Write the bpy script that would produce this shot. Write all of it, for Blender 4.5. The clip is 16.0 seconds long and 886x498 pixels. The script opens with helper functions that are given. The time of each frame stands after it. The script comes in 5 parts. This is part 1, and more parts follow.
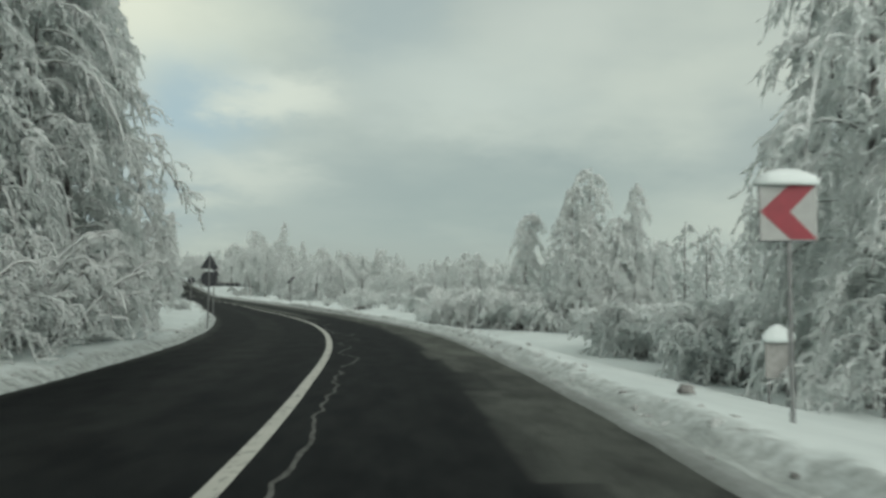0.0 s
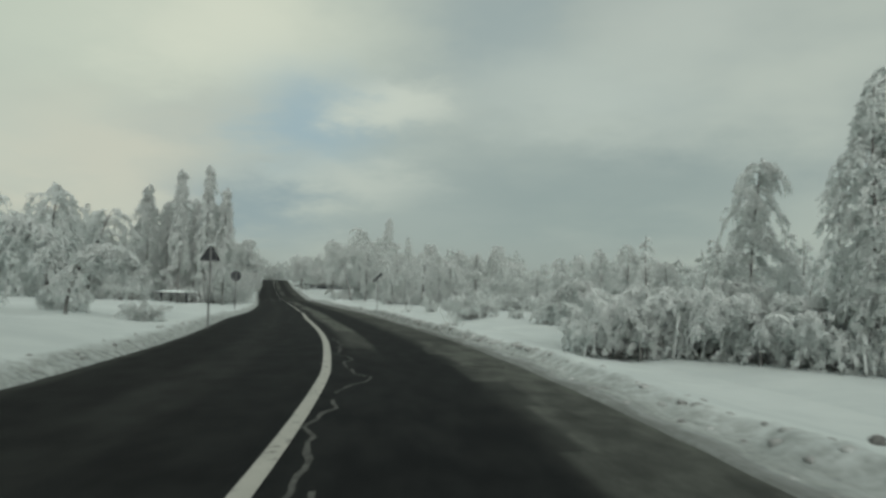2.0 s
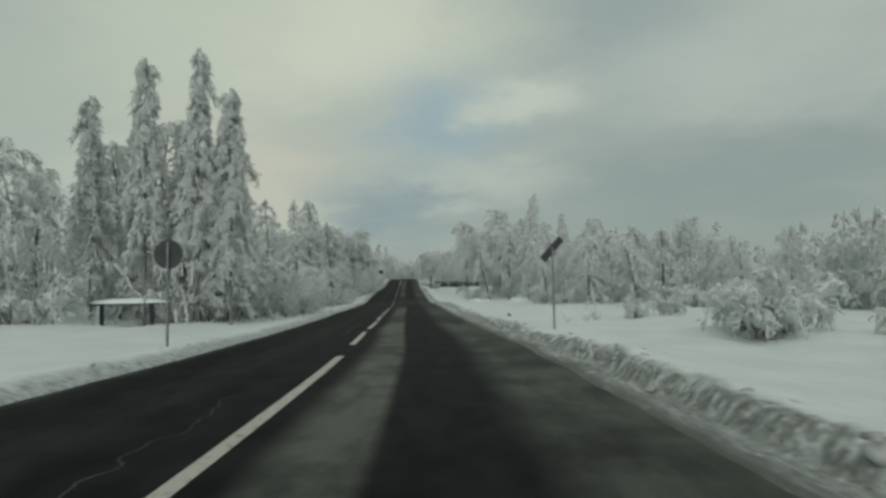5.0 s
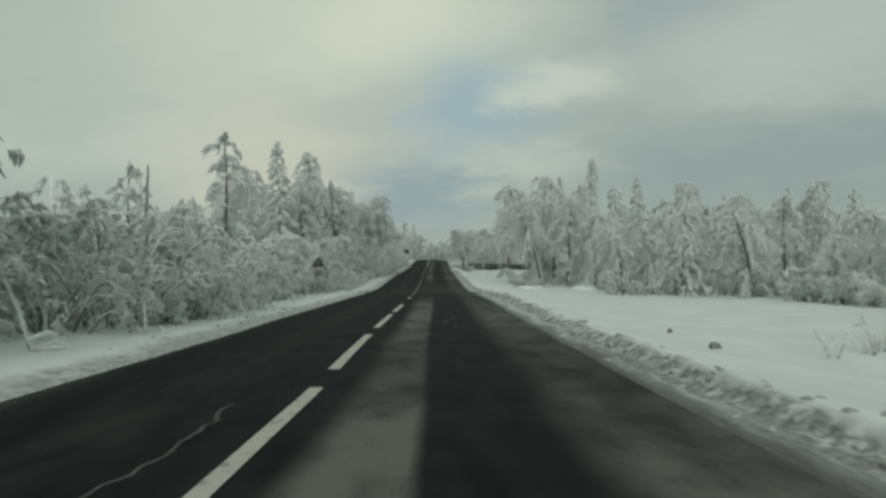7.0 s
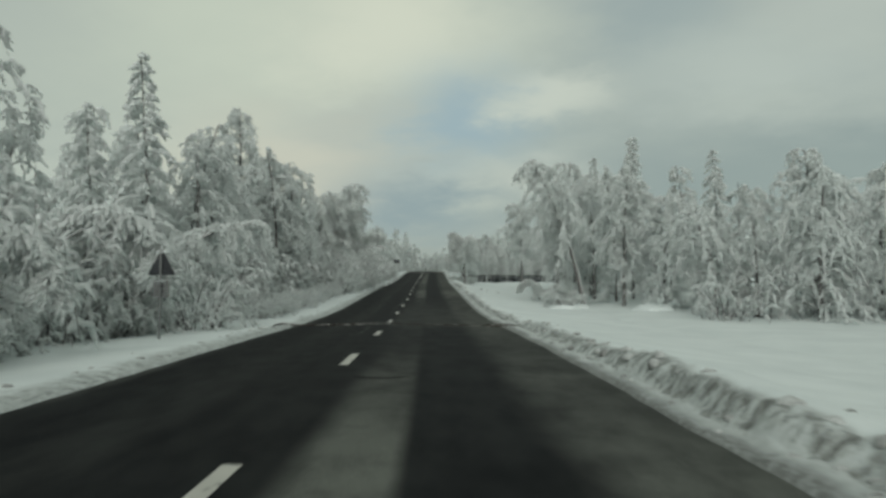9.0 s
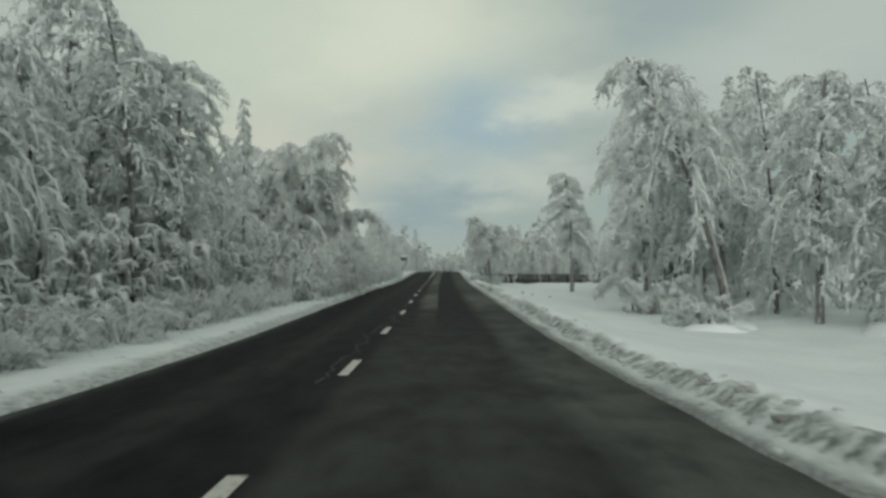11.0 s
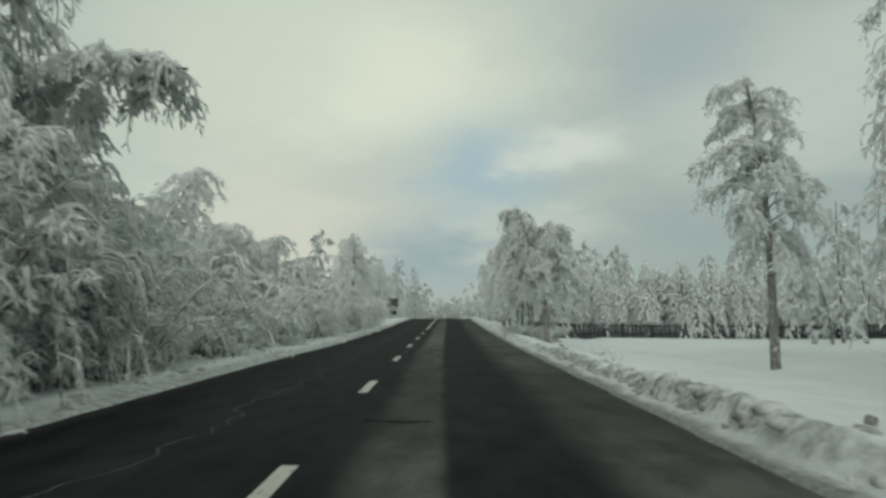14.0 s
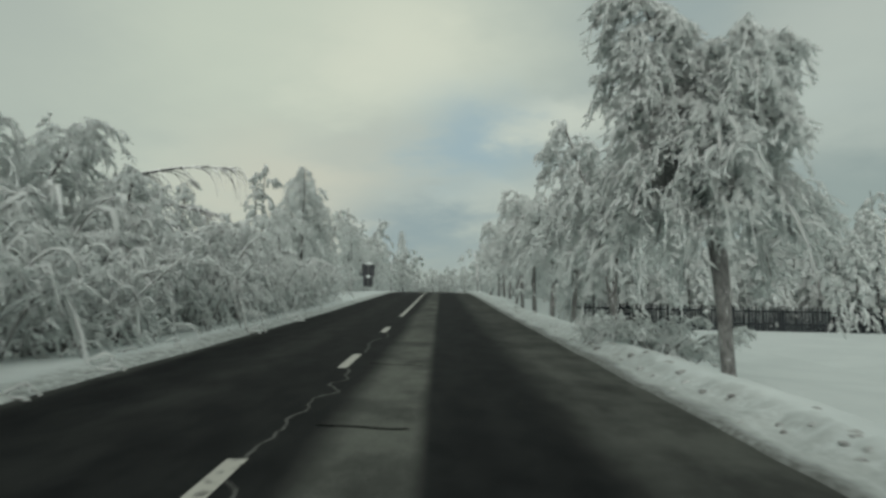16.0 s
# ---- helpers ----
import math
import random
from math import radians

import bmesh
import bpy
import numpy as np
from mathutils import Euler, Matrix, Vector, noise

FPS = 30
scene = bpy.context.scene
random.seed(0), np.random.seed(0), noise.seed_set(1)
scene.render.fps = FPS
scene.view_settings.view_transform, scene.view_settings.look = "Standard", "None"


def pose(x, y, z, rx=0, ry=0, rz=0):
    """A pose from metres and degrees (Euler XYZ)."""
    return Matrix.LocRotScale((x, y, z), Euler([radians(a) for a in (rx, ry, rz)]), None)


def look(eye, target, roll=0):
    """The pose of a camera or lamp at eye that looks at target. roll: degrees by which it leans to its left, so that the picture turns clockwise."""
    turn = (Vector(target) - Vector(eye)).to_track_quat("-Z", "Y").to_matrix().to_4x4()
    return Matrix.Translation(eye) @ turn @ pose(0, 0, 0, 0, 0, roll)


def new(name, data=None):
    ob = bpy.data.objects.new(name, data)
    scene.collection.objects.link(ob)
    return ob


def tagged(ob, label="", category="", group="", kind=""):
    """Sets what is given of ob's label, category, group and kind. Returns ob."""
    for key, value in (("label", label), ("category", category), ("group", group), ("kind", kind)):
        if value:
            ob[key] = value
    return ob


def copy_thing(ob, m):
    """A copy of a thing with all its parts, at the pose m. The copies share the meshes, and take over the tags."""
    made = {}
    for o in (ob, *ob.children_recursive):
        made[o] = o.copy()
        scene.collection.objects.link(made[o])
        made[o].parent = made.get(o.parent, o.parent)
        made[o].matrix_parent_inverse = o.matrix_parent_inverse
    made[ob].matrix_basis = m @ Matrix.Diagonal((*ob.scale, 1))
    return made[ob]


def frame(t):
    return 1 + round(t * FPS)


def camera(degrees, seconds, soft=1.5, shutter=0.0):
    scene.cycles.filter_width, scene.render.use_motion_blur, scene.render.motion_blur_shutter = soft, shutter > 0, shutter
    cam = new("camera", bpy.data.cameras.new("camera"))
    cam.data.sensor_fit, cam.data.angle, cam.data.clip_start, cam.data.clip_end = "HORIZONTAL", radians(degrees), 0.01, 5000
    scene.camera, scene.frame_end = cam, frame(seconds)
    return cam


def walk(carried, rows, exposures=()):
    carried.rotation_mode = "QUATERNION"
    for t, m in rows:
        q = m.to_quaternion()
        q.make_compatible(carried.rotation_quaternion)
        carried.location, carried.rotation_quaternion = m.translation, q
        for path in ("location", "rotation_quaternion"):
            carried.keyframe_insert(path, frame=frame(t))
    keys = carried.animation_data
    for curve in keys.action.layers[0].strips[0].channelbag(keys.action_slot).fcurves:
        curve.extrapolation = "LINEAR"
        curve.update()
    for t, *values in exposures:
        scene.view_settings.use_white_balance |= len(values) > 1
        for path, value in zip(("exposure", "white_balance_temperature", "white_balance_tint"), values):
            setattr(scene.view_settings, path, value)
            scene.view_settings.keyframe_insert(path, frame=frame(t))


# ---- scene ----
cam = camera(62.4, 16.0, soft=3.0, shutter=0.2)
# seconds, x, y, z, yaw, pitch, roll of the car-borne camera
ROWS = [
    (0.0, -0.00, 0.00, 1.35, 0.00, 3.74, -0.87),
    (0.5, -0.21, 5.84, 1.32, 3.04, 3.34, -1.26),
    (1.0, -0.69, 11.64, 1.29, 5.34, 4.87, -1.34),
    (1.5, -1.42, 17.40, 1.27, 7.34, 2.68, -1.11),
    (2.0, -2.37, 23.12, 1.27, 8.92, 3.97, -1.37),
    (2.5, -3.53, 28.80, 1.29, 11.09, 4.22, -1.59),
    (3.0, -4.89, 34.39, 1.32, 14.03, 4.75, -1.64),
    (3.5, -6.40, 39.90, 1.34, 14.87, 4.07, -0.54),
    (4.0, -8.03, 45.36, 1.37, 16.47, 4.28, 0.65),
    (6.5, -18.77, 72.74, 1.55, 22.18, 2.24, -0.16),
    (7.0, -21.12, 78.41, 1.60, 21.95, 2.33, -0.22),
    (7.5, -23.48, 84.15, 1.65, 21.43, 4.20, -0.27),
    (8.0, -25.82, 89.94, 1.71, 20.95, 3.15, 0.06),
    (10.5, -38.05, 119.34, 1.94, 22.76, 3.77, 0.32),
    (11.0, -40.60, 125.30, 1.96, 22.55, 3.59, 0.34),
    (11.5, -43.16, 131.30, 2.01, 22.26, 2.78, 0.31),
    (12.0, -45.73, 137.34, 2.12, 22.57, 5.09, -0.23),
    (12.5, -48.30, 143.37, 2.31, 22.13, 5.53, -0.58),
    (13.0, -50.84, 149.38, 2.54, 22.43, 6.21, -0.28),
    (13.5, -53.34, 155.35, 2.81, 22.03, 5.99, -0.17),
    (14.0, -55.84, 161.27, 3.08, 22.75, 7.32, -0.14),
    (14.5, -58.30, 167.16, 3.35, 22.53, 6.55, -0.26),
    (15.0, -60.71, 173.00, 3.62, 22.49, 5.96, -0.37),
    (15.5, -63.10, 178.80, 3.88, 22.61, 6.26, -0.63),
    (16.0, -65.46, 184.56, 4.12, 22.14, 5.15, -0.85),
]
walk(cam, [(t, pose(x, y, z, 90 + pitch, roll, yaw)) for t, x, y, z, yaw, pitch, roll in ROWS],
     exposures=[(0, 0.24), (0.5, 0.1), (1, 0.05), (2.5, -0.09), (4, -0.22), (6.5, -0.04), (7.5, -0.08), (8, -0.06), (11, 0.0), (12, 0.16), (12.5, 0.16), (13.5, 0.13), (14, 0.12), (14.5, 0.06), (15, 0.0), (16, -0.03)])

# the road: places on the driving line every two seconds, at asphalt height
KNOTS = [(-0.0, 0.0, -0.0), (-2.4, 23.1, -0.08), (-8.0, 45.4, 0.02), (-16.08, 67.32, 0.16), (-25.86, 89.97, 0.36), (-35.55, 113.37, 0.56), (-45.76, 137.37, 0.77), (-55.85, 161.27, 1.73), (-65.46, 184.57, 2.77)]

# ---- world and light ----
world = bpy.data.worlds.new("overcast")
scene.world = world
world.use_nodes = True
wt = world.node_tree
wt.nodes.clear()


def wnode(kind, operation="", use_clamp=False):
    n = wt.nodes.new(kind)
    if operation:
        n.operation = operation
    if use_clamp:
        n.use_clamp = True
    return n


def wmath(op, a, b=0.0, clamp=False):
    n = wnode("ShaderNodeMath", operation=op, use_clamp=clamp)
    for i, v in enumerate((a, b)):
        if isinstance(v, (int, float)):
            n.inputs[i].default_value = v
        else:
            wt.links.new(v, n.inputs[i])
    return n.outputs[0]


def wmix(fac, a, b):
    n = wnode("ShaderNodeMix")
    n.data_type = "RGBA"
    for i, v in ((0, fac), (6, a), (7, b)):
        if isinstance(v, (int, float)):
            n.inputs[i].default_value = v
        elif isinstance(v, tuple):
            n.inputs[i].default_value = (*v, 1)
        else:
            wt.links.new(v, n.inputs[i])
    return n.outputs[2]


SUN_YAW, SUN_UP = 196.0, 20.0
wco = wnode("ShaderNodeTexCoord")
wsep = wnode("ShaderNodeSeparateXYZ")
wt.links.new(wco.outputs["Generated"], wsep.inputs[0])
wx, wy, wz = wsep.outputs
# cloud deck seen in perspective: direction divided by its height
wdeep = wmath("ADD", wmath("MAXIMUM", wz, 0.0), 0.22)
wcomb = wnode("ShaderNodeCombineXYZ")
wt.links.new(wmath("DIVIDE", wx, wdeep), wcomb.inputs[0])
wt.links.new(wmath("DIVIDE", wy, wdeep), wcomb.inputs[1])


def clouds(scale, detail, shift, rough=0.5):
    m = wnode("ShaderNodeMapping")
    m.inputs["Location"].default_value = shift
    wt.links.new(wcomb.outputs[0], m.inputs[0])
    n = wnode("ShaderNodeTexNoise")
    n.inputs["Scale"].default_value, n.inputs["Detail"].default_value, n.inputs["Roughness"].default_value = scale, detail, rough
    wt.links.new(m.outputs[0], n.inputs[0])
    return n.outputs[0]


def step(v, a, b):
    n = wnode("ShaderNodeMapRange")
    n.interpolation_type = "SMOOTHSTEP"
    n.inputs[1].default_value, n.inputs[2].default_value = a, b
    wt.links.new(v, n.inputs[0])
    return n.outputs[0]


wsky = wnode("ShaderNodeTexSky")
wsky.sky_type, wsky.sun_disc = "NISHITA", False
wsky.sun_elevation, wsky.sun_rotation = radians(SUN_UP), radians(-SUN_YAW)
blue = wnode("ShaderNodeVectorMath", operation="SCALE")
wt.links.new(wsky.outputs[0], blue.inputs[0])
blue.inputs[3].default_value = 0.10
warp = wmath("SUBTRACT", clouds(2.6, 7, (1.7, 4.4, 0), 0.62), 0.5)
az = wmath("ADD", wmath("MULTIPLY", wmath("ARCTAN2", wmath("MULTIPLY", wx, -1.0), wy), 57.3), wmath("MULTIPLY", warp, 13.0))
el = wmath("ADD", wmath("MULTIPLY", wmath("ARCSINE", wz), 57.3), wmath("MULTIPLY", warp, -7.0))


def cloud(under, a, e, wide, high, colour, dense):
    """One bank of cloud at a bearing (left of +y) and height, in degrees."""
    p = wmath("POWER", wmath("ABSOLUTE", wmath("DIVIDE", wmath("SUBTRACT", az, a), wide)), 2.5)
    q = wmath("POWER", wmath("ABSOLUTE", wmath("DIVIDE", wmath("SUBTRACT", el, e), high)), 2.5)
    f = wmath("EXPONENT", wmath("MULTIPLY", wmath("ADD", p, q), -1.0))
    return wmix(wmath("MULTIPLY", f, dense, True), under, colour)


sky = wmix(step(clouds(0.9, 5, (3.1, 0.7, 0)), 0.36, 0.64), (0.35, 0.40, 0.385), (0.50, 0.54, 0.485))
sky = wmix(step(wmath("SUBTRACT", wz, wmath("MULTIPLY", warp, 0.12)), 0.11, 0.01), sky, (0.30, 0.345, 0.335))
sky = cloud(sky, 40, 20, 26, 11, (0.60, 0.645, 0.54), 0.8)
sky = cloud(sky, 33, 9, 9, 5, (0.61, 0.595, 0.50), 0.85)
sky = cloud(sky, 26, 20, 8, 5, (0.69, 0.705, 0.59), 0.9)
sky = cloud(sky, 28, 13, 5, 2.2, (0.47, 0.50, 0.455), 0.6)
sky = cloud(sky, -6, 8, 16, 4.5, (0.265, 0.325, 0.32), 0.75)
sky = cloud(sky, 5, 21, 5, 4.5, (0.33, 0.395, 0.40), 0.8)
sky = cloud(sky, -8, 21, 7, 3.0, (0.50, 0.54, 0.50), 0.6)
sky = cloud(sky, -2, 16, 10, 3.0, (0.49, 0.54, 0.50), 0.8)
sky = cloud(sky, 24, 6.5, 5.5, 3.2, (0.27, 0.345, 0.375), 0.9)
sky = cloud(sky, 19.5, 13.5, 5.3, 3.7, (0.33, 0.44, 0.50), 0.85)
sky = cloud(sky, 15.5, 9, 4.5, 1.8, (0.52, 0.555, 0.50), 0.75)
sky = cloud(sky, 12.8, 15, 4.3, 1.8, (0.63, 0.66, 0.58), 0.8)
sky = cloud(sky, 56, 25, 11, 12, (0.40, 0.445, 0.42), 0.75)
sky = wmix(step(wz, 0.42, 0.95), sky, (0.50, 0.52, 0.495))
sky = wmix(0.06, sky, blue.outputs[0])
tint = wnode("ShaderNodeVectorMath", "MULTIPLY")
wt.links.new(sky, tint.inputs[0])
tint.inputs[1].default_value = (0.97, 1.0, 0.965)
sky = tint.outputs[0]
wbg = wnode("ShaderNodeBackground")
wt.links.new(sky, wbg.inputs[0])
wbg.inputs[1].default_value = 1.0
wout = wnode("ShaderNodeOutputWorld")
wt.links.new(wbg.outputs[0], wout.inputs[0])

sun_data = bpy.data.lights.new("sun", "SUN")
sun_data.energy, sun_data.angle, sun_data.color = 1.9, radians(60), (1.0, 0.985, 0.93)
sunward = (-math.sin(radians(SUN_YAW)) * math.cos(radians(SUN_UP)), math.cos(radians(SUN_YAW)) * math.cos(radians(SUN_UP)), math.sin(radians(SUN_UP)))
new("sun", sun_data).matrix_world = look((0, 0, 60), tuple(-60 * c + (60 if i == 2 else 0) for i, c in enumerate(sunward)))


# ---- materials ----
class Mat:
    """A small wrapper that writes node materials."""

    def __init__(self, name, rough=0.8):
        self.m = bpy.data.materials.new(name)
        self.m.use_nodes = True
        self.t = self.m.node_tree
        self.b = self.t.nodes["Principled BSDF"]
        self.b.inputs["Roughness"].default_value = rough

    def node(self, kind):
        return self.t.nodes.new(kind)

    def put(self, v, sock):
        if isinstance(v, tuple):
            sock.default_value = (*v, 1) if len(v) == 3 and len(sock.default_value) == 4 else v
        elif isinstance(v, (int, float)):
            sock.default_value = v
        else:
            self.t.links.new(v, sock)

    def mix(self, f, a, b):
        n = self.node("ShaderNodeMix")
        n.data_type = "RGBA"
        self.put(f, n.inputs[0]), self.put(a, n.inputs[6]), self.put(b, n.inputs[7])
        return n.outputs[2]

    def math(self, op, a, b=0.0):
        n = self.node("ShaderNodeMath")
        n.operation = op
        self.put(a, n.inputs[0]), self.put(b, n.inputs[1])
        return n.outputs[0]

    def step(self, v, a, b, lo=0.0, hi=1.0):
        n = self.node("ShaderNodeMapRange")
        n.interpolation_type = "SMOOTHSTEP"
        self.put(v, n.inputs[0])
        for i, x in enumerate((a, b, lo, hi)):
            n.inputs[1 + i].default_value = x
        return n.outputs[0]

    def co(self, kind="Object", scale=(1, 1, 1)):
        c = self.node("ShaderNodeTexCoord")
        m = self.node("ShaderNodeMapping")
        m.inputs["Scale"].default_value = scale
        self.t.links.new(c.outputs[kind], m.inputs[0])
        return m.outputs[0]

    def noise(self, scale, detail=4, vec=None, rough=0.55, kind="Object"):
        n = self.node("ShaderNodeTexNoise")
        n.inputs["Scale"].default_value, n.inputs["Detail"].default_value, n.inputs["Roughness"].default_value = scale, detail, rough
        self.t.links.new(vec if vec is not None else self.co(kind), n.inputs[0])
        return n.outputs[0]

    def up(self):
        g = self.node("ShaderNodeNewGeometry")
        s = self.node("ShaderNodeSeparateXYZ")
        self.t.links.new(g.outputs["Normal"], s.inputs[0])
        return s.outputs[2]

    def uv(self):
        c = self.node("ShaderNodeTexCoord")
        s = self.node("ShaderNodeSeparateXYZ")
        self.t.links.new(c.outputs["UV"], s.inputs[0])
        return s.outputs[0], s.outputs[1]

    def bump(self, h, strength=0.4, dist=0.02):
        n = self.node("ShaderNodeBump")
        n.inputs["Strength"].default_value, n.inputs["Distance"].default_value = strength, dist
        self.t.links.new(h, n.inputs["Height"])
        self.t.links.new(n.outputs[0], self.b.inputs["Normal"])

    def colour(self, v):
        self.put(v, self.b.inputs["Base Color"])
        return self


SNOW = (0.80, 0.82, 0.82)


def plain(name, colour, rough=0.5, metal=0.0, vary=0.25, shine=0.3):
    k = Mat(name, rough)
    k.b.inputs["Specular IOR Level"].default_value = shine
    dark = tuple(c * (1 - vary) for c in colour)
    k.colour(k.mix(k.step(k.noise(9, 5), 0.35, 0.65), dark, colour))
    k.b.inputs["Metallic"].default_value = metal
    k.bump(k.noise(60, 3), 0.15, 0.005)
    return k.m


def snow_material():
    k = Mat("snow", 0.75)
    k.colour(k.mix(k.step(k.noise(0.35, 5), 0.3, 0.7), (0.565, 0.625, 0.62), (0.64, 0.70, 0.69)))
    k.bump(k.math("ADD", k.noise(1.3, 6), k.math("MULTIPLY", k.noise(14, 4), 0.25)), 0.5, 0.12)
    return k.m


def bank_material():
    """Ploughed snow; the UV runs in metres, across and along the road."""
    k = Mat("ploughed_snow", 0.8)
    u, v = k.uv()
    iso, drawn = k.co("UV", (1, 1, 1)), k.co("UV", (1, 0.35, 1))
    big, fine, grain, streak = k.noise(1.0, 4, drawn), k.noise(4.5, 9, iso, 0.72), k.noise(11, 6, iso, 0.7), k.noise(5, 6, k.co("UV", (1.6, 0.12, 1)), 0.65)
    e = k.math("ADD", u, k.math("ADD", k.math("MULTIPLY", k.math("SUBTRACT", big, 0.5), 0.25), k.math("MULTIPLY", k.math("SUBTRACT", fine, 0.5), 0.35)))
    # stronger again for v 172 to 202, where shaded hollows of the scarp are painted
    much = k.math("MULTIPLY", k.math("MULTIPLY", k.step(v, 36, 58, 0.75, 1.15), k.step(v, 86, 100, 1.0, 0.82)), k.math("MAXIMUM", k.step(v, 172, 160, 0.45, 1.0), k.math("MULTIPLY", k.step(v, 172, 186, 0.45, 1.1), k.step(v, 202, 195, 0.4, 1.0))))
    on_right = k.step(u, 0.0, 0.1)
    rim = k.math("MULTIPLY", k.step(e, 2.88, 2.6), k.step(grain, 0.35, 0.6, 0.5, 1.0))
    shelf = k.math("MULTIPLY", k.math("MULTIPLY", k.step(e, 3.1, 2.95), k.step(streak, 0.32, 0.6, 0.55, 1.0)), k.step(v, 93, 106, 1.0, 0.5))
    # grit on the scarp face, with its shade painted in as well
    scarp = k.math("MULTIPLY", k.math("MULTIPLY", k.math("MULTIPLY", k.step(e, 2.85, 3.0), k.step(e, 3.50, 3.18)), k.step(fine, 0.36, 0.6, 0.2, 1.1)), much)
    worn = k.step(v, 30, 55, 0.72, 1.0)
    dirt_shade_r = k.math("MULTIPLY", k.math("MULTIPLY", on_right, worn), k.math("MAXIMUM", k.math("MULTIPLY", shelf, 0.95), scarp))
    dirt_l = k.math("MULTIPLY", k.step(e, -5.80, -5.25), k.step(fine, 0.35, 0.65, 0.30, 0.9))
    speck = k.math("MULTIPLY", k.math("MULTIPLY", k.step(grain, 0.66, 0.70), k.step(k.math("ABSOLUTE", k.math("ADD", e, 1.2)), 5.6, 4.4)), 0.6)
    left = k.math("MULTIPLY", k.step(u, -0.1, -0.2), dirt_l)
    dirt_shade = k.math("MINIMUM", k.math("MAXIMUM", k.math("MAXIMUM", dirt_shade_r, left), speck), 1.0)
    clean = k.mix(k.step(k.noise(0.5, 4), 0.3, 0.7), (0.565, 0.625, 0.62), (0.64, 0.70, 0.69))
    darkened = k.mix(dirt_shade, clean, k.mix(k.step(grain, 0.38, 0.62), (0.095, 0.105, 0.097), (0.25, 0.268, 0.252)))
    k.colour(k.mix(k.math("MULTIPLY", rim, k.math("MULTIPLY", k.math("MULTIPLY", on_right, worn), 0.85)), darkened, (0.055, 0.057, 0.05)))
    k.bump(k.math("ADD", k.noise(1.6, 5), k.math("MULTIPLY", k.noise(9, 6, None, 0.65), 0.45)), 0.5, 0.05)
    return k.m


def asphalt_material():
    """Wet asphalt with worn, drier strips along the lanes; the UV runs in metres."""
    k = Mat("asphalt", 0.5)
    u, v = k.uv()
    wob = k.noise(0.22, 5, k.co("UV", (1, 0.25, 1)))
    fine = k.noise(2.3, 6, k.co("UV", (1, 0.35, 1)))
    grit = k.noise(70, 3)
    u2 = k.math("ADD", u, k.math("MULTIPLY", k.math("SUBTRACT", wob, 0.5), 0.55))
    mid = k.math("MULTIPLY", k.math("MULTIPLY", k.step(u2, -1.15, -0.72), k.step(k.math("ADD", u, k.math("MULTIPLY", k.math("SUBTRACT", wob, 0.5), 0.12)), -0.10, -0.28)), k.math("MULTIPLY", k.step(v, 38, 50), k.math("MAXIMUM", k.step(v, 126, 112, 0.15, 1.0), k.step(v, 150, 172, 0.0, 0.8))))
    slab = k.node("ShaderNodeTexWhiteNoise")
    slab.noise_dimensions = "1D"
    k.put(k.math("FLOOR", k.math("DIVIDE", v, 2.7)), slab.inputs["W"])
    patched = k.math("MULTIPLY", k.math("SUBTRACT", slab.outputs[0], 0.5), k.step(v, 46, 40, 0.0, 0.75))
    u3 = k.math("ADD", u2, patched)
    far = k.math("MULTIPLY", k.math("ADD", k.math("MULTIPLY", k.step(u2, 0.9, 1.6), k.math("MULTIPLY", k.step(v, 40, 48, 0.5, 0.9), k.math("MAXIMUM", k.step(v, 136, 130, 0.62, 1.0), k.step(v, 158, 176, 0.62, 1.0)))), k.math("MULTIPLY", k.step(u3, 1.25, 1.40), k.step(v, 48, 40, 0.0, 0.5))), k.step(v, 188, 202, 1.0, 0.72))
    left = k.math("MULTIPLY", k.math("MULTIPLY", k.step(u2, -3.7, -3.3), k.step(u2, -2.5, -2.9)), 0.10)
    edge = k.math("MULTIPLY", k.step(u2, -4.65, -5.0), 0.45)
    silt = k.math("MULTIPLY", k.math("MULTIPLY", k.step(v, 131, 134.5), k.step(v, 166, 142, 0.0, 0.24)), k.step(u2, -1.5, -1.1))
    dry = k.math("ADD", k.math("MAXIMUM", k.math("ADD", k.math("MULTIPLY", mid, 1.25), far), silt), k.math("ADD", left, edge))
    along = k.step(k.noise(0.045, 3, k.co("UV", (0.2, 1, 1))), 0.30, 0.62, 0.30, 1.0)
    blotch = k.step(k.noise(0.8, 7, k.co("UV", (1, 0.6, 1)), 0.65), 0.36, 0.58, 0.5, 1.0)
    dry = k.math("MULTIPLY", k.math("MULTIPLY", dry, k.math("MULTIPLY", along, blotch)), k.step(fine, 0.25, 0.6, 0.6, 1.0))
    wet = k.mix(k.step(fine, 0.3, 0.7), (0.006, 0.007, 0.008), (0.015, 0.017, 0.017))
    pale = k.mix(k.step(grit, 0.3, 0.7), (0.095, 0.105, 0.092), (0.15, 0.16, 0.142))
    k.colour(k.mix(dry, wet, pale))
    k.put(k.step(dry, 0.0, 0.6, 0.68, 0.9), k.b.inputs["Roughness"])
    k.put(k.step(dry, 0.0, 0.6, 0.03, 0.10), k.b.inputs["Specular IOR Level"])
    k.bump(grit, 0.35, 0.006)
    return k.m


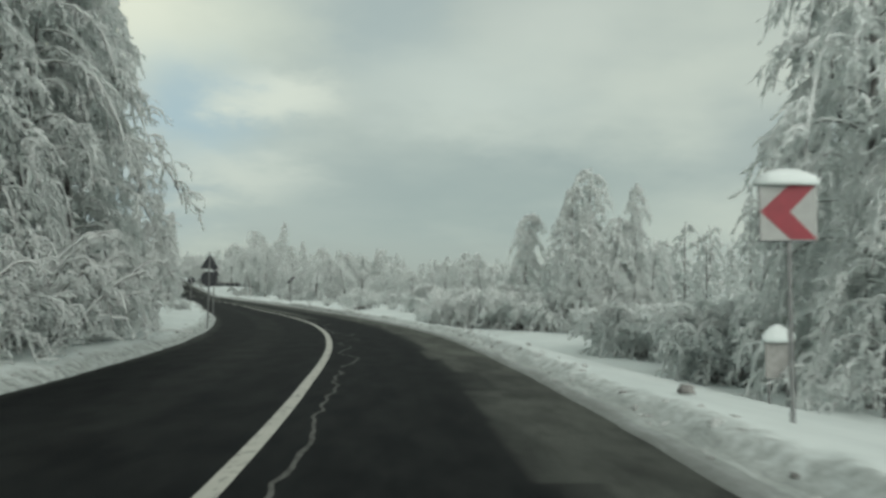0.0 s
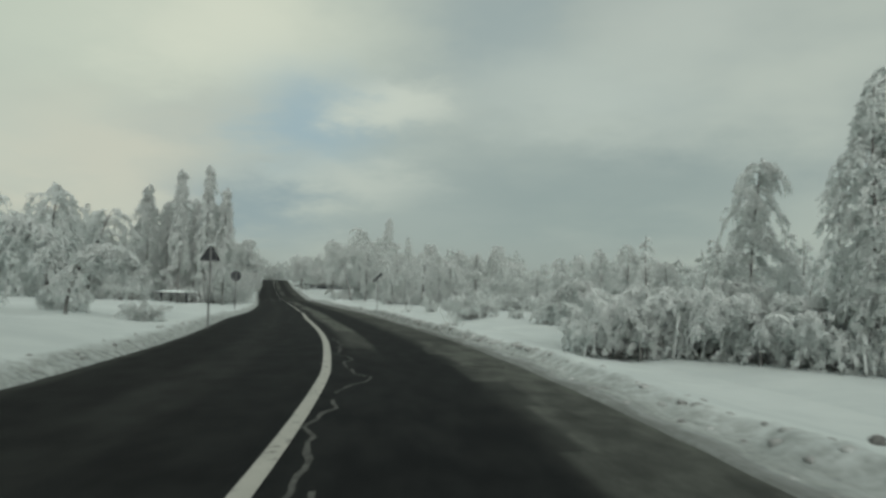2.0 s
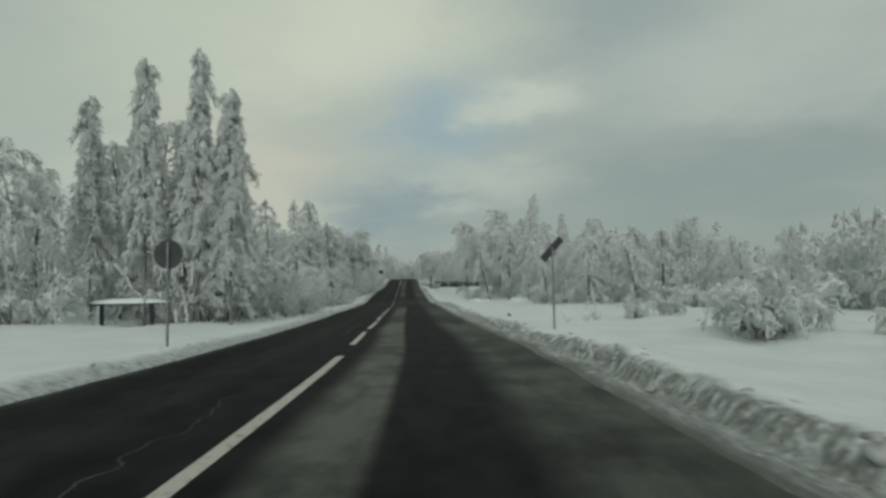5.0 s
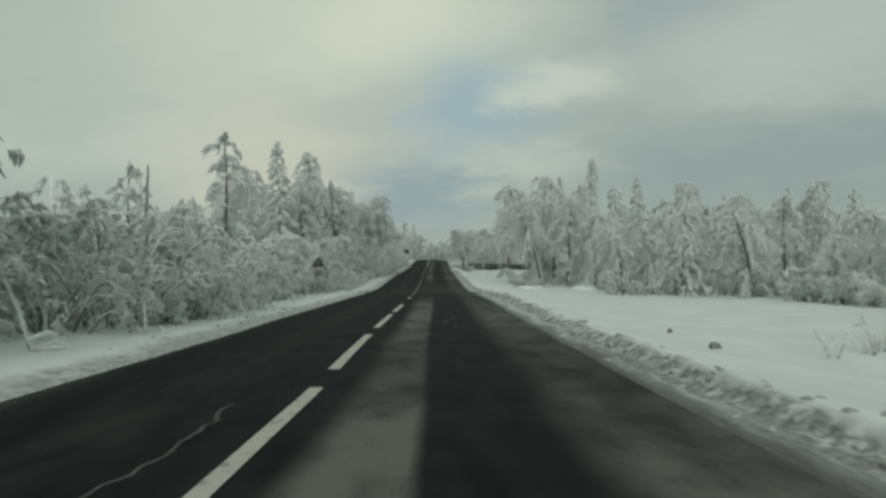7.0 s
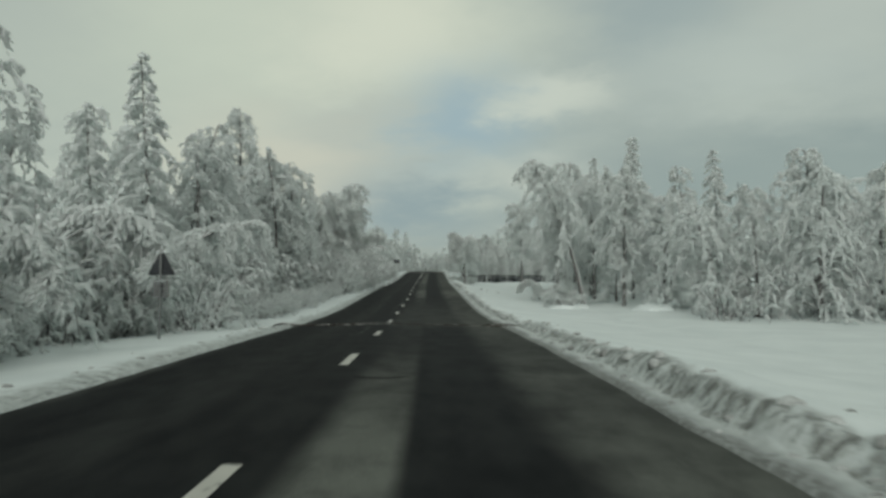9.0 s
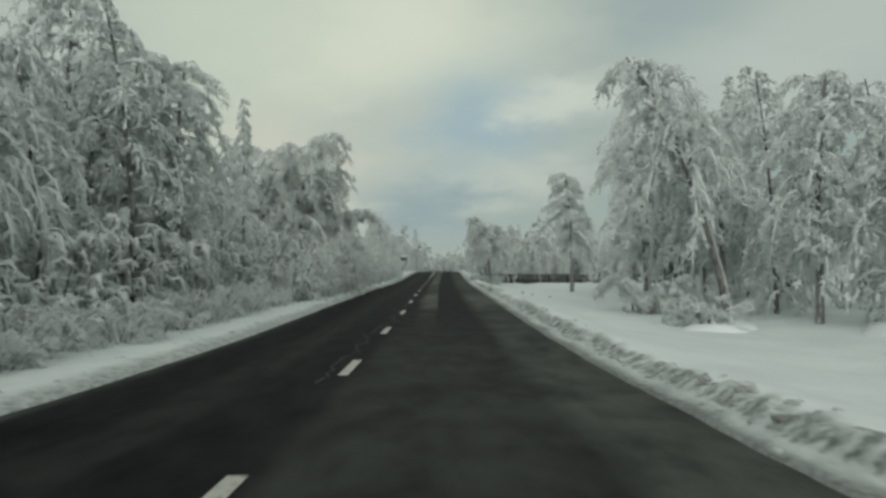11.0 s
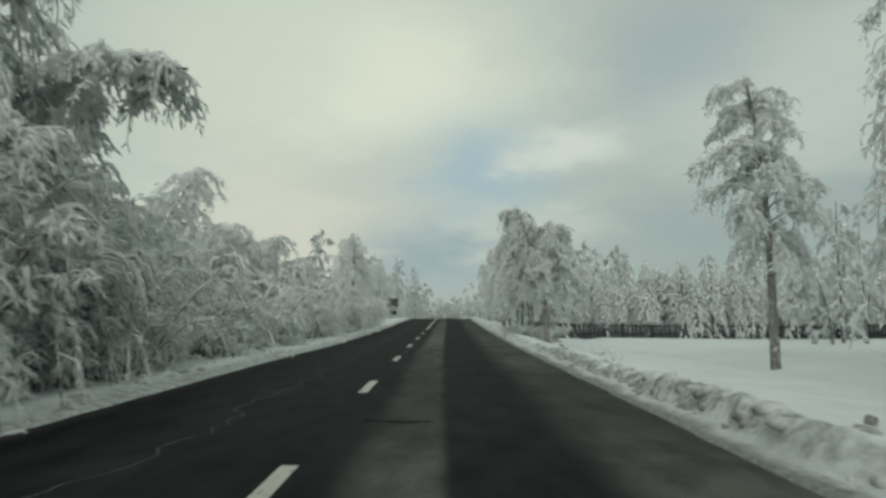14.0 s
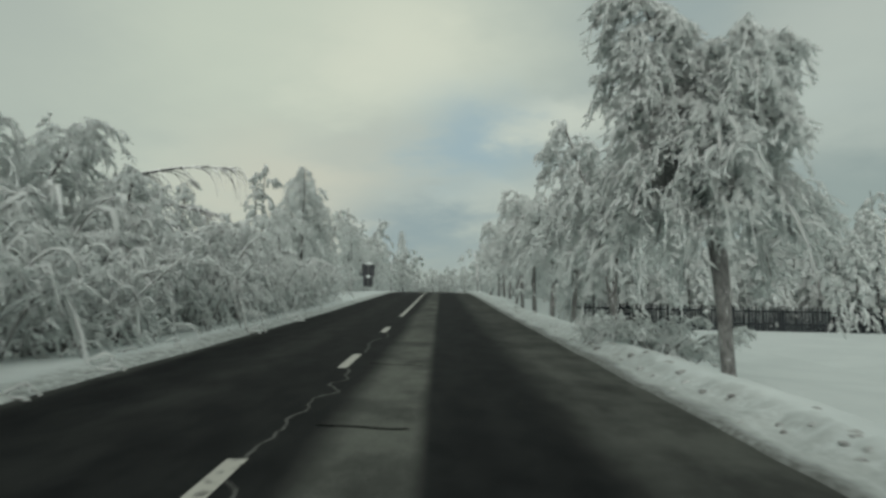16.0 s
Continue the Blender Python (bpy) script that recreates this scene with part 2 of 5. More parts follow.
def frost_material(name, twig, amount):
    """Twigs wrapped in snow and rime that lets some light through, bare here and there and underneath."""
    k = Mat(name, 0.85)
    n = k.noise(4.5, 5)
    cover = k.math("ADD", k.math("MULTIPLY", k.up(), 0.10), k.math("ADD", n, amount))
    col = k.mix(k.step(cover, 0.36, 0.50), twig, k.mix(n, (0.885, 0.92, 0.915), (0.94, 0.965, 0.955)))
    k.colour(col)
    k.b.inputs["Specular IOR Level"].default_value = 0.15
    k.bump(k.noise(30, 4), 0.5, 0.02)
    glow = k.node("ShaderNodeBsdfTranslucent")
    k.put(col, glow.inputs[0])
    both = k.node("ShaderNodeMixShader")
    both.inputs[0].default_value = 0.62
    k.t.links.new(k.b.outputs[0], both.inputs[1])
    k.t.links.new(glow.outputs[0], both.inputs[2])
    k.t.links.new(both.outputs[0], k.t.nodes["Material Output"].inputs[0])
    return k.m


def bark_material(name, dark, pale, amount):
    """Bark with snow lying on whatever faces upward."""
    k = Mat(name, 0.85)
    n = k.noise(7.0, 7, k.co("Object", (1, 1, 0.5)), 0.68)
    cover = k.math("ADD", k.up(), k.math("MULTIPLY", k.math("SUBTRACT", n, 0.5), 1.6))
    k.colour(k.mix(k.step(cover, amount, amount + 0.25), k.mix(k.step(n, 0.35, 0.65), dark, pale), SNOW))
    k.bump(n, 0.6, 0.03)
    return k.m


def lump_material():
    """Lumps of ploughed snow, grey with grit in patches."""
    k = Mat("soiled_snow", 0.85)
    n = k.noise(2.2, 6, None, 0.65)
    k.colour(k.mix(k.step(n, 0.36, 0.62), (0.16, 0.163, 0.155), (0.46, 0.49, 0.48)))
    k.bump(k.noise(16, 5, None, 0.65), 0.6, 0.03)
    return k.m


M_SNOW, M_BANK, M_ROAD = snow_material(), bank_material(), asphalt_material()
M_FROST = frost_material("frosted_twigs", (0.64, 0.67, 0.665), 0.25)
M_NEEDLE = frost_material("snowy_needles", (0.33, 0.36, 0.355), 0.22)
# barer, darker twigs; the tone also paints shade beneath the left-hand crowns
M_SCRUB = frost_material("frosted_scrub", (0.36, 0.37, 0.36), 0.10)
M_BARK = bark_material("snowed_bark", (0.075, 0.076, 0.073), (0.22, 0.225, 0.22), 0.12)
M_BIRCH = bark_material("birch_bark", (0.055, 0.055, 0.054), (0.20, 0.20, 0.195), 0.15)
M_STEEL = plain("galvanised_steel", (0.23, 0.24, 0.24), 0.5, 0.7)
M_BACK = plain("sign_back", (0.045, 0.05, 0.055), 0.55, 0.3)
M_WHITE = plain("sign_white", (0.29, 0.305, 0.295), 0.4, 0, 0.1)
M_GREY = plain("dull_grey_paint", (0.27, 0.275, 0.265), 0.6, 0, 0.2)
M_RED = plain("sign_red", (0.215, 0.02, 0.032), 0.4, 0, 0.15)
M_WOOD = plain("dark_fence_wood", (0.026, 0.032, 0.036), 0.8)
M_LUMP = lump_material()
# little snow on it, so its dark also gives the shade of pits
M_CLOD = bark_material("dirty_ice_and_pits", (0.10, 0.10, 0.097), (0.22, 0.22, 0.21), 0.85)


def paint_material():
    k = Mat("road_paint", 0.6)
    n = k.noise(9, 6)
    k.colour(k.mix(k.step(n, 0.32, 0.45), (0.11, 0.11, 0.10), k.mix(k.noise(2, 4), (0.33, 0.335, 0.30), (0.48, 0.48, 0.43))))
    k.bump(k.noise(70, 3), 0.3, 0.005)
    return k.m


M_PAINT = paint_material()
M_SEAL = plain("salted_crack", (0.12, 0.125, 0.118), 0.8, 0, 0.45, 0.05)
M_TAR = plain("tar_joint", (0.006, 0.006, 0.007), 0.9, shine=0.0)
M_MUD = plain("mud_and_slush", (0.052, 0.047, 0.041), 0.8, 0, 0.5, 0.1)
M_SLUSH = plain("grey_slush", (0.30, 0.305, 0.29), 0.8, 0, 0.5, 0.1)

# ---- the line of the road ----
RNG = np.random.default_rng(7)


def spline(points, n):
    """A smooth curve through points, n steps to a span."""
    p = np.array(points, float)
    p = np.vstack([2 * p[0] - p[1], p, 2 * p[-1] - p[-2]])
    u = np.linspace(0, 1, n, endpoint=False)[:, None]
    out = []
    for i in range(1, len(p) - 2):
        a, b, c, d = p[i - 1:i + 3]
        out.append(0.5 * (2 * b + (c - a) * u + (2 * a - 5 * b + 4 * c - d) * u ** 2 + (3 * b - a - 3 * c + d) * u ** 3))
    return np.vstack([*out, p[-2:-1]])


# behind the start the bend goes on; ahead the road climbs to a crest and sinks behind it
BACK = [(-9.5, -62.0, 0.55), (-4.2, -40.0, 0.35), (-1.0, -20.0, 0.15)]
end, way = np.array(KNOTS[-1]), np.array([-0.380, 0.925])
AHEAD = [(*(end[:2] + way * (s - 196.8)), z) for s, z in ((215, 3.57), (230, 4.28), (245, 5.05), (260, 5.82), (275, 6.52), (290, 6.97), (305, 7.1), (330, 7.05), (380, 6.9), (460, 6.8))]
LINE = spline(BACK + KNOTS + AHEAD, 24)
STEP = np.concatenate([[0], np.cumsum(np.linalg.norm(np.diff(LINE[:, :2], axis=0), axis=1))])
STEP -= STEP[3 * 24]
S0, S1 = STEP[0], STEP[-1]
TAN = np.gradient(LINE[:, :2], axis=0)
TAN /= np.linalg.norm(TAN, axis=1)[:, None]


def at(s, d):
    """World x, y and the asphalt's height at s metres along the driving line and d metres to its right."""
    s = np.asarray(s, float)
    x, y, z = (np.interp(s, STEP, LINE[:, i]) for i in range(3))
    tx, ty = np.interp(s, STEP, TAN[:, 0]), np.interp(s, STEP, TAN[:, 1])
    over = np.maximum(s - S1, 0) + np.minimum(s - S0, 0)
    return np.stack([x + tx * over + ty * d, y + ty * over - tx * d, z], -1)


def yaw_at(s):
    return math.degrees(math.atan2(-np.interp(s, STEP, TAN[:, 0]), np.interp(s, STEP, TAN[:, 1])))


def wave(x, y, f, seed=0):
    """Smooth rolling unevenness, about -1 to 1."""
    r = np.random.default_rng(seed)
    out = 0
    for _ in range(5):
        a, k, ph = r.uniform(0, math.tau), f * r.uniform(0.5, 1.9), r.uniform(0, math.tau)
        out = out + np.sin((x * math.cos(a) + y * math.sin(a)) * k + ph)
    return out / 3


def smooth(x, a, b):
    u = np.clip((x - a) / (b - a), 0, 1)
    return u * u * (3 - 2 * u)


def bank_tilt(s):
    """The bend is banked to its inner side."""
    return np.interp(s, [-60, 30, 50, 500], [0.022, 0.022, 0.0, 0.0])


LEFT, RIGHT, MIDDLE = -5.0, 2.5, -1.45


def left_edge(s):
    return np.interp(s, [-60, 5, 35, 47, 54, 62, 72, 82, 89, 97, 104, 140, 180, 192, 204, 240], [-5.8, -5.8, -5.6, -5.75, -6.0, -6.05, -5.5, -4.95, -4.65, -4.5, -4.65, -4.8, -4.95, -5.0, -4.75, -4.9])


def mid_line(s):
    return np.interp(s, [-60, 5, 12, 20, 28, 36, 44, 50, 56, 62, 72, 78, 83, 90, 150, 162, 172, 184, 205], [-1.33, -1.33, -1.31, -1.17, -1.1, -1.15, -1.45, -1.72, -1.92, -2.03, -1.90, -1.82, -1.71, -1.48, -1.42, -1.31, -1.32, -1.41, -1.53])


def right_edge(s):
    return np.interp(s, [-60, 5, 15, 25, 36, 44, 52, 60, 76, 100, 130, 172, 184, 192, 203, 212, 240], [2.25, 2.25, 2.45, 2.7, 2.55, 2.4, 2.25, 2.15, 2.35, 2.5, 2.7, 2.91, 2.86, 2.80, 2.74, 2.74, 2.82])


def lane(s, u):
    """Offset from the driving line of a place u across a road of standard width."""
    u = np.asarray(u, float)
    l, m, r = left_edge(s), mid_line(s), right_edge(s)
    return np.where(u < MIDDLE, m + (u - MIDDLE) * (m - l) / (MIDDLE - LEFT), m + (u - MIDDLE) * (r - m) / (RIGHT - MIDDLE))



def left_crest(s):
    """Height of the left bank's crest over the asphalt."""
    return np.interp(s, [0, 55, 85, 300], [0.20, 0.20, 0.09, 0.07])


def level(s, d):
    """The snow's height beside the road, over the asphalt."""
    lo_r = np.interp(s, [0, 20, 40, 55, 70, 90, 198, 210, 228, 260, 300], [-0.6, -0.85, -1.0, -1.1, -0.75, -0.5, -0.5, -0.72, -0.9, -0.8, -0.2])
    lo_l = np.interp(s, [0, 30, 80, 100, 130, 300], [0.15, 0.4, 0.4, 0.05, -0.1, 0.0])
    top = np.interp(s, [0, 20, 40], [0.0, 0.0, 0.03])
    right = top + (lo_r - top) * smooth(d, 3.5, np.interp(s, [0, 25, 45, 65, 190, 205], [11.0, 9.0, 9.5, 9.5, 9.5, 6.8]))
    rim = left_crest(s)
    left = rim + (lo_l - rim) * smooth(-d, 6.2, 10.0) + 1.25 * np.exp(-((s - 37) / 10) ** 2 - ((d + 15.5) / 5) ** 2)
    return np.where(d > -1, right, left) + bank_tilt(s) * (d - MIDDLE) * (1 - smooth(np.abs(d), 3.5, 6.0))


def grid_mesh(name, P, mat, uv=None, smooth_on=True):
    """A sheet from a rows x columns grid of points."""
    r, c = P.shape[:2]
    i = np.arange(r * c).reshape(r, c)
    F = np.stack([i[:-1, :-1], i[:-1, 1:], i[1:, 1:], i[1:, :-1]], -1).reshape(-1, 4)
    me = bpy.data.meshes.new(name)
    me.from_pydata(P.reshape(-1, 3).tolist(), [], F.tolist())
    if uv is not None:
        layer = me.uv_layers.new(name="UVMap")
        layer.data.foreach_set("uv", uv.reshape(-1, 2)[F.ravel()].astype(np.float32).ravel())
    if smooth_on:
        me.polygons.foreach_set("use_smooth", [True] * len(me.polygons))
    me.materials.append(mat)
    return new(name, me)


# ---- road ----
ss = np.concatenate([np.arange(S0, 300, 1.0), np.arange(300, S1, 4.0)])
dd = np.array([-5.6, -5.0, -4.2, -3.2, -2.2, -1.45, -0.7, 0.2, 1.2, 2.0, 2.5, 3.3])
SS, DD = np.meshgrid(ss, dd, indexing="ij")
DA = lane(SS, DD)
RP = at(SS, DA)
RP[..., 2] += bank_tilt(SS) * (DA - MIDDLE) - 0.012 * np.abs(DA - MIDDLE)
RP[:, (0, -1), 2] -= 0.06
tagged(grid_mesh("road", RP, M_ROAD, np.stack([DD, SS], -1)), "wet two-lane asphalt road with worn grey strips", "road", kind="structure")


def road_z(s, d):
    return np.interp(s, STEP, LINE[:, 2]) + bank_tilt(s) * (d - MIDDLE) - 0.012 * np.abs(d - MIDDLE)


# ---- ploughed snow banks ----
def clods(bank_name, S, off, base, side):
    """Broken lumps of ploughed snow along the crest of a bank."""
    r = np.random.default_rng(50 + side)
    here = np.argwhere((S > 2) & (S < 236) & (off > 0.18) & (off < (1.15 if side > 0 else 0.95)))
    lumps = []
    for i, j in here[r.choice(len(here), 1000 if side > 0 else 260, replace=False)]:
        near = math.exp(-((off[i, j] - (0.78 if side > 0 else 0.5)) / 0.22) ** 2)
        heap = (0.5 + 0.5 * float(wave(S[i, j], 0.0, 0.5, 77))) * float(np.interp(S[i, j], [0, 25, 45, 132, 134, 136, 165, 185, 194, 202, 240], [0.3, 0.4, 1.0, 0.9, 0.2, 0.9, 0.8, 1.9, 1.5, 0.4, 0.5]))
        size = r.uniform(0.03, 0.06) + near * heap * r.uniform(0.02, 0.16 if side > 0 else 0.09)
        size = min(size, 0.15)
        lumps.append((base[i, j] + r.normal(0, 0.03, 3) * (1, 1, 0), size, r.uniform(0, 50)))
    bm = bmesh.new()
    bmesh.ops.create_icosphere(bm, subdivisions=2, radius=1)
    V0 = np.array([v.co for v in bm.verts])
    F0 = np.array([[v.index for v in f.verts] for f in bm.faces])
    bm.free()
    pieces = []
    for k, (p, size, seed) in enumerate(lumps):
        bulge = np.array([1 + 0.55 * noise.noise(Vector(v * 1.4 + seed)) for v in V0])[:, None]
        a = r.uniform(0, math.tau)
        V = V0 * bulge * size * np.array([r.uniform(0.8, 1.5), r.uniform(0.8, 1.2), r.uniform(0.55, 0.85)])
        V = np.stack([V[:, 0] * math.cos(a) - V[:, 1] * math.sin(a), V[:, 0] * math.sin(a) + V[:, 1] * math.cos(a), V[:, 2]], -1)
        pieces.append((V + p - np.array([0, 0, 0.30 * size]), F0 + k * len(V0)))
    V, F = np.vstack([v for v, _ in pieces]), np.vstack([f for _, f in pieces])
    me = bpy.data.meshes.new("snow_lumps")
    me.from_pydata(V.tolist(), [], F.tolist())
    me.polygons.foreach_set("use_smooth", [True] * len(me.polygons))
    me.materials.append(M_LUMP)
    tagged(new("snow_lumps", me), "broken lumps of greyish ploughed snow along the bank", "snow lumps", kind="stuff")


def bank(name, d_list, side):
    s = np.concatenate([np.arange(S0, 4, 0.5), np.arange(4, 215, 0.12), np.arange(215, 235, 0.25), np.arange(235, 320, 0.6), np.arange(320, S1, 4)])
    S, Dm = np.meshgrid(s, np.array(d_list), indexing="ij")
    wig = 0.10 * wave(S, 0, 0.9, 3 + side) + 0.06 * wave(S, 0, 3.1, 5 + side)
    off = np.abs(Dm - (RIGHT if side > 0 else LEFT))
    Du = Dm + side * wig * smooth(off, -0.1, 0.3) * (1 - smooth(off, 3, 6))
    Dw = Du + ((right_edge(S) - RIGHT) if side > 0 else (left_edge(S) - LEFT)) * (1 - smooth(off, 3, 7))
    lump = np.array([noise.noise(Vector((a * 1.7, b * 1.9, side * 9.0))) + 0.9 * (0.35 - abs(noise.noise(Vector((a * 3.1, b * 3.1, 3.0))))) + 0.45 * noise.noise(Vector((a * 7.0, b * 7.0, 5.0))) for a, b in zip(S.ravel(), Dw.ravel())]).reshape(S.shape)
    gap = 1 - 0.85 * np.exp(-((S - 134.2) / 1.9) ** 2)
    calm = 1 - smooth(S, 189, 197)
    if side > 0:
        ragged = 0.62 + 0.12 * wave(S, 0, 0.35, 8) + 0.08 * wave(S, 0, 1.9, 18) + 0.12 * lump
        tall = 0.20 + 0.08 * wave(S, 0, 0.3, 6) + 0.05 * smooth(S, 172, 186) * calm - 0.07 * (1 - calm) - 0.09 * smooth(-S, -42, -28)
        shelf = 0.04 * smooth(off, 0.0, 0.25) + 0.02 * smooth(off, 0.3, 0.6)
        scarp = gap * tall * smooth(off, ragged - 0.16, ragged + 0.14) * (1 - 0.92 * smooth(off, 0.85, 2.8))
        rough = 0.025 + (0.055 + 0.05 * smooth(S, 170, 186) * calm + 0.03 * smooth(S, 132, 142)) * np.exp(-((off - 0.75) / 0.30) ** 2)
        h = shelf + scarp + (level(S, Dw) - 0.06) * smooth(off, 0.7, 2.4)
    else:
        rim = left_crest(S)
        h = gap * 0.9 * rim * smooth(off, 0.0, 0.55) + 0.4 * gap * rim * np.exp(-((off - 0.8) / 0.4) ** 2) + (level(S, Dw) - rim) * smooth(off, 0.6, 1.6)
        rough = 0.012 + 0.03 * np.exp(-((off - 0.75) / 0.55) ** 2)
    h = h + rough * lump * smooth(off, 0.02, 0.25) + 0.05 * wave(S, Dw, 1.1, 12) * smooth(off, 1.2, 3)
    h = np.where(off < 1.0, np.maximum(h, 0.03 * smooth(off, 0.0, 0.12)), h)
    base = at(S, Dw)
    rz = base[..., 2] - 0.012 * 3.8
    base[..., 2] = rz + np.where(off < 1.5, bank_tilt(S) * (Dw - MIDDLE) * (1 - smooth(off, 0.6, 1.8)), 0) + h
    base[..., 2][off < 0.01] -= 0.05
    base[..., 2] -= 0.5 * smooth(off, off.max() - 1.2, off.max())
    uv = np.stack([Dm, S], -1)
    tagged(grid_mesh(name, base, M_BANK, uv), "ploughed roadside snow bank, grey with slush at the asphalt edge", "snow bank", kind="structure")
    clods(name, S, off, base, side)


bank("snow_bank_right", [2.5, 2.58, 2.67, 2.76, 2.83, 2.9, 2.97, 3.04, 3.11, 3.18, 3.25, 3.32, 3.4, 3.5, 3.62, 3.8, 4.05, 4.3, 4.55, 4.9, 5.3, 6.0, 7.0, 8.2, 9.6, 11.0, 12.0], 1)
bank("snow_bank_left", [-5.0, -5.12, -5.27, -5.42, -5.57, -5.72, -5.87, -6.05, -6.3, -6.6, -7.0, -7.6, -8.4, -9.4, -10.4, -11.4], -1)

# ---- ground: one sheet to the horizon ----
def nearest(x, y):
    """Road coordinates of places, by the nearest point of the line."""
    pts = LINE[::6, :2]
    q = np.stack([x, y], -1).reshape(-1, 2)
    out_s, out_d = np.empty(len(q)), np.empty(len(q))
    for a in range(0, len(q), 4000):
        v = q[a:a + 4000, None] - pts[None]
        k = (v ** 2).sum(-1).argmin(1)
        t = TAN[::6][k]
        w = q[a:a + 4000] - pts[k]
        out_s[a:a + 4000] = STEP[::6][k] + (w * t).sum(1)
        out_d[a:a + 4000] = w[:, 0] * t[:, 1] - w[:, 1] * t[:, 0]
    return out_s.reshape(np.shape(x)), out_d.reshape(np.shape(x))


def ground_z(x, y, dip=1.0):
    s, d = nearest(np.asarray(x, float), np.asarray(y, float))
    far = np.hypot(np.asarray(x) + 30, np.asarray(y) - 110)
    h = at(np.clip(s, S0, S1), 0)[..., 2] * (1 - smooth(far, 300, 900)) + level(s, d)
    h = h + (0.10 * wave(x, y, 0.22, 31) + 0.25 * wave(x, y, 0.05, 33)) * smooth(np.abs(d + 1), 9, 22)
    trough = 0.45 * (1 - smooth(d, 10.2, 12.0)) * (d > -1) + 0.45 * (1 - smooth(-d, 9.6, 11.4)) * (d <= -1)
    return h - dip * trough


gx = np.concatenate([[-3500, -1800, -900, -500, -340], np.arange(-260, 150, 3.5), [190, 260, 400, 800, 1800, 3500]])
gy = np.concatenate([[-3500, -1500, -600, -250, -120], np.arange(-70, 400, 3.5), [440, 520, 700, 1100, 2000, 3800]])
GX, GY = np.meshgrid(gx, gy)
tagged(grid_mesh("ground", np.stack([GX, GY, ground_z(GX, GY)], -1), M_SNOW), "smooth untouched snow cover over fields and woods", "snow ground", kind="structure")


def spot(s, d):
    """A place on the snow."""
    p = at(s, d)
    return float(p[0]), float(p[1]), float(ground_z(p[0], p[1], 0.0))


# ---- small makers ----
def mesh_of(name, V, F, mat, smooth_on=True):
    me = bpy.data.meshes.new(name)
    me.from_pydata(V.tolist() if isinstance(V, np.ndarray) else V, [], F.tolist() if isinstance(F, np.ndarray) else F)
    me.materials.append(mat)
    if smooth_on:
        me.polygons.foreach_set("use_smooth", [True] * len(me.polygons))
    return me


def child(name, me, parent, label=""):
    ob = new(name, me)
    ob.parent = parent
    return tagged(ob, label)


def part(name, bm, material, parent, label=""):
    me = bpy.data.meshes.new(name)
    bm.to_mesh(me)
    bm.free()
    me.materials.append(material)
    return child(name, me, parent, label)


def box(w, l, h, m=Matrix(), bevel=0.0, bm=None):
    bm = bm or bmesh.new()
    made = bmesh.ops.create_cube(bm, size=1, matrix=m @ Matrix.Diagonal((w, l, h, 1)))
    if bevel:
        e = {e for v in made["verts"] for e in v.link_edges}
        bmesh.ops.bevel(bm, geom=list(e), offset=bevel, segments=2, affect="EDGES", profile=0.5)
    return bm


def rod(r, h, m=Matrix(), sides=12, top=None, bm=None):
    bm = bm or bmesh.new()
    bmesh.ops.create_cone(bm, cap_ends=True, segments=sides, radius1=r, radius2=r if top is None else top, depth=h, matrix=m @ pose(0, 0, h / 2))
    return bm


def lump(w, l, h, seed, m=Matrix(), rough=0.18, flat=0.25):
    """A rounded uneven heap, flat underneath."""
    bm = bmesh.new()
    bmesh.ops.create_icosphere(bm, subdivisions=3, radius=1)
    for v in bm.verts:
        n = noise.noise(v.co * 1.6 + Vector((seed * 3.7, 0, 0)))
        v.co *= 1 + rough * n
        v.co.z = max(v.co.z, -flat)
        v.co = Vector((v.co.x * w / 2, v.co.y * l / 2, (v.co.z + flat) * h / (1 + flat)))
    bmesh.ops.transform(bm, matrix=m, verts=bm.verts)
    for f in bm.faces:
        f.smooth = True
    return bm


def thing(name, m, label, category, group="", kind=""):
    ob = new(name)
    ob.empty_display_size = 0.2
    ob.matrix_world = m
    return tagged(ob, label, category, group, kind)


# ---- snow-laden trees ----
def tubes(P, R, k=3):
    """Many tapered tubes at once. P: m x n x 3 points, R: m x n radii."""
    m, n = P.shape[:2]
    t = np.gradient(P, axis=1)
    t /= np.linalg.norm(t, axis=-1, keepdims=True) + 1e-9
    ref = np.where(np.abs(t[..., 2:]) > 0.9, np.array([1.0, 0, 0]), np.array([0, 0, 1.0]))
    a = np.cross(t, ref)
    a /= np.linalg.norm(a, axis=-1, keepdims=True) + 1e-9
    b = np.cross(t, a)
    ang = np.arange(k) * math.tau / k
    V = P[:, :, None] + R[:, :, None, None] * (np.cos(ang)[:, None] * a[:, :, None] + np.sin(ang)[:, None] * b[:, :, None])
    i = np.arange(m * n * k).reshape(m, n, k)
    j = np.roll(i, -1, axis=2)
    a, b, c, d = i[:, :-1], j[:, :-1], j[:, 1:], i[:, 1:]
    F = np.stack([a, b, c, a, c, d], -1).reshape(-1, 3)
    return V.reshape(-1, 3), F


def joined(pieces):
    V, F, n = [], [], 0
    for v, f in pieces:
        V.append(v), F.append(f + n)
        n += len(v)
    return np.vstack(V), np.vstack(F)


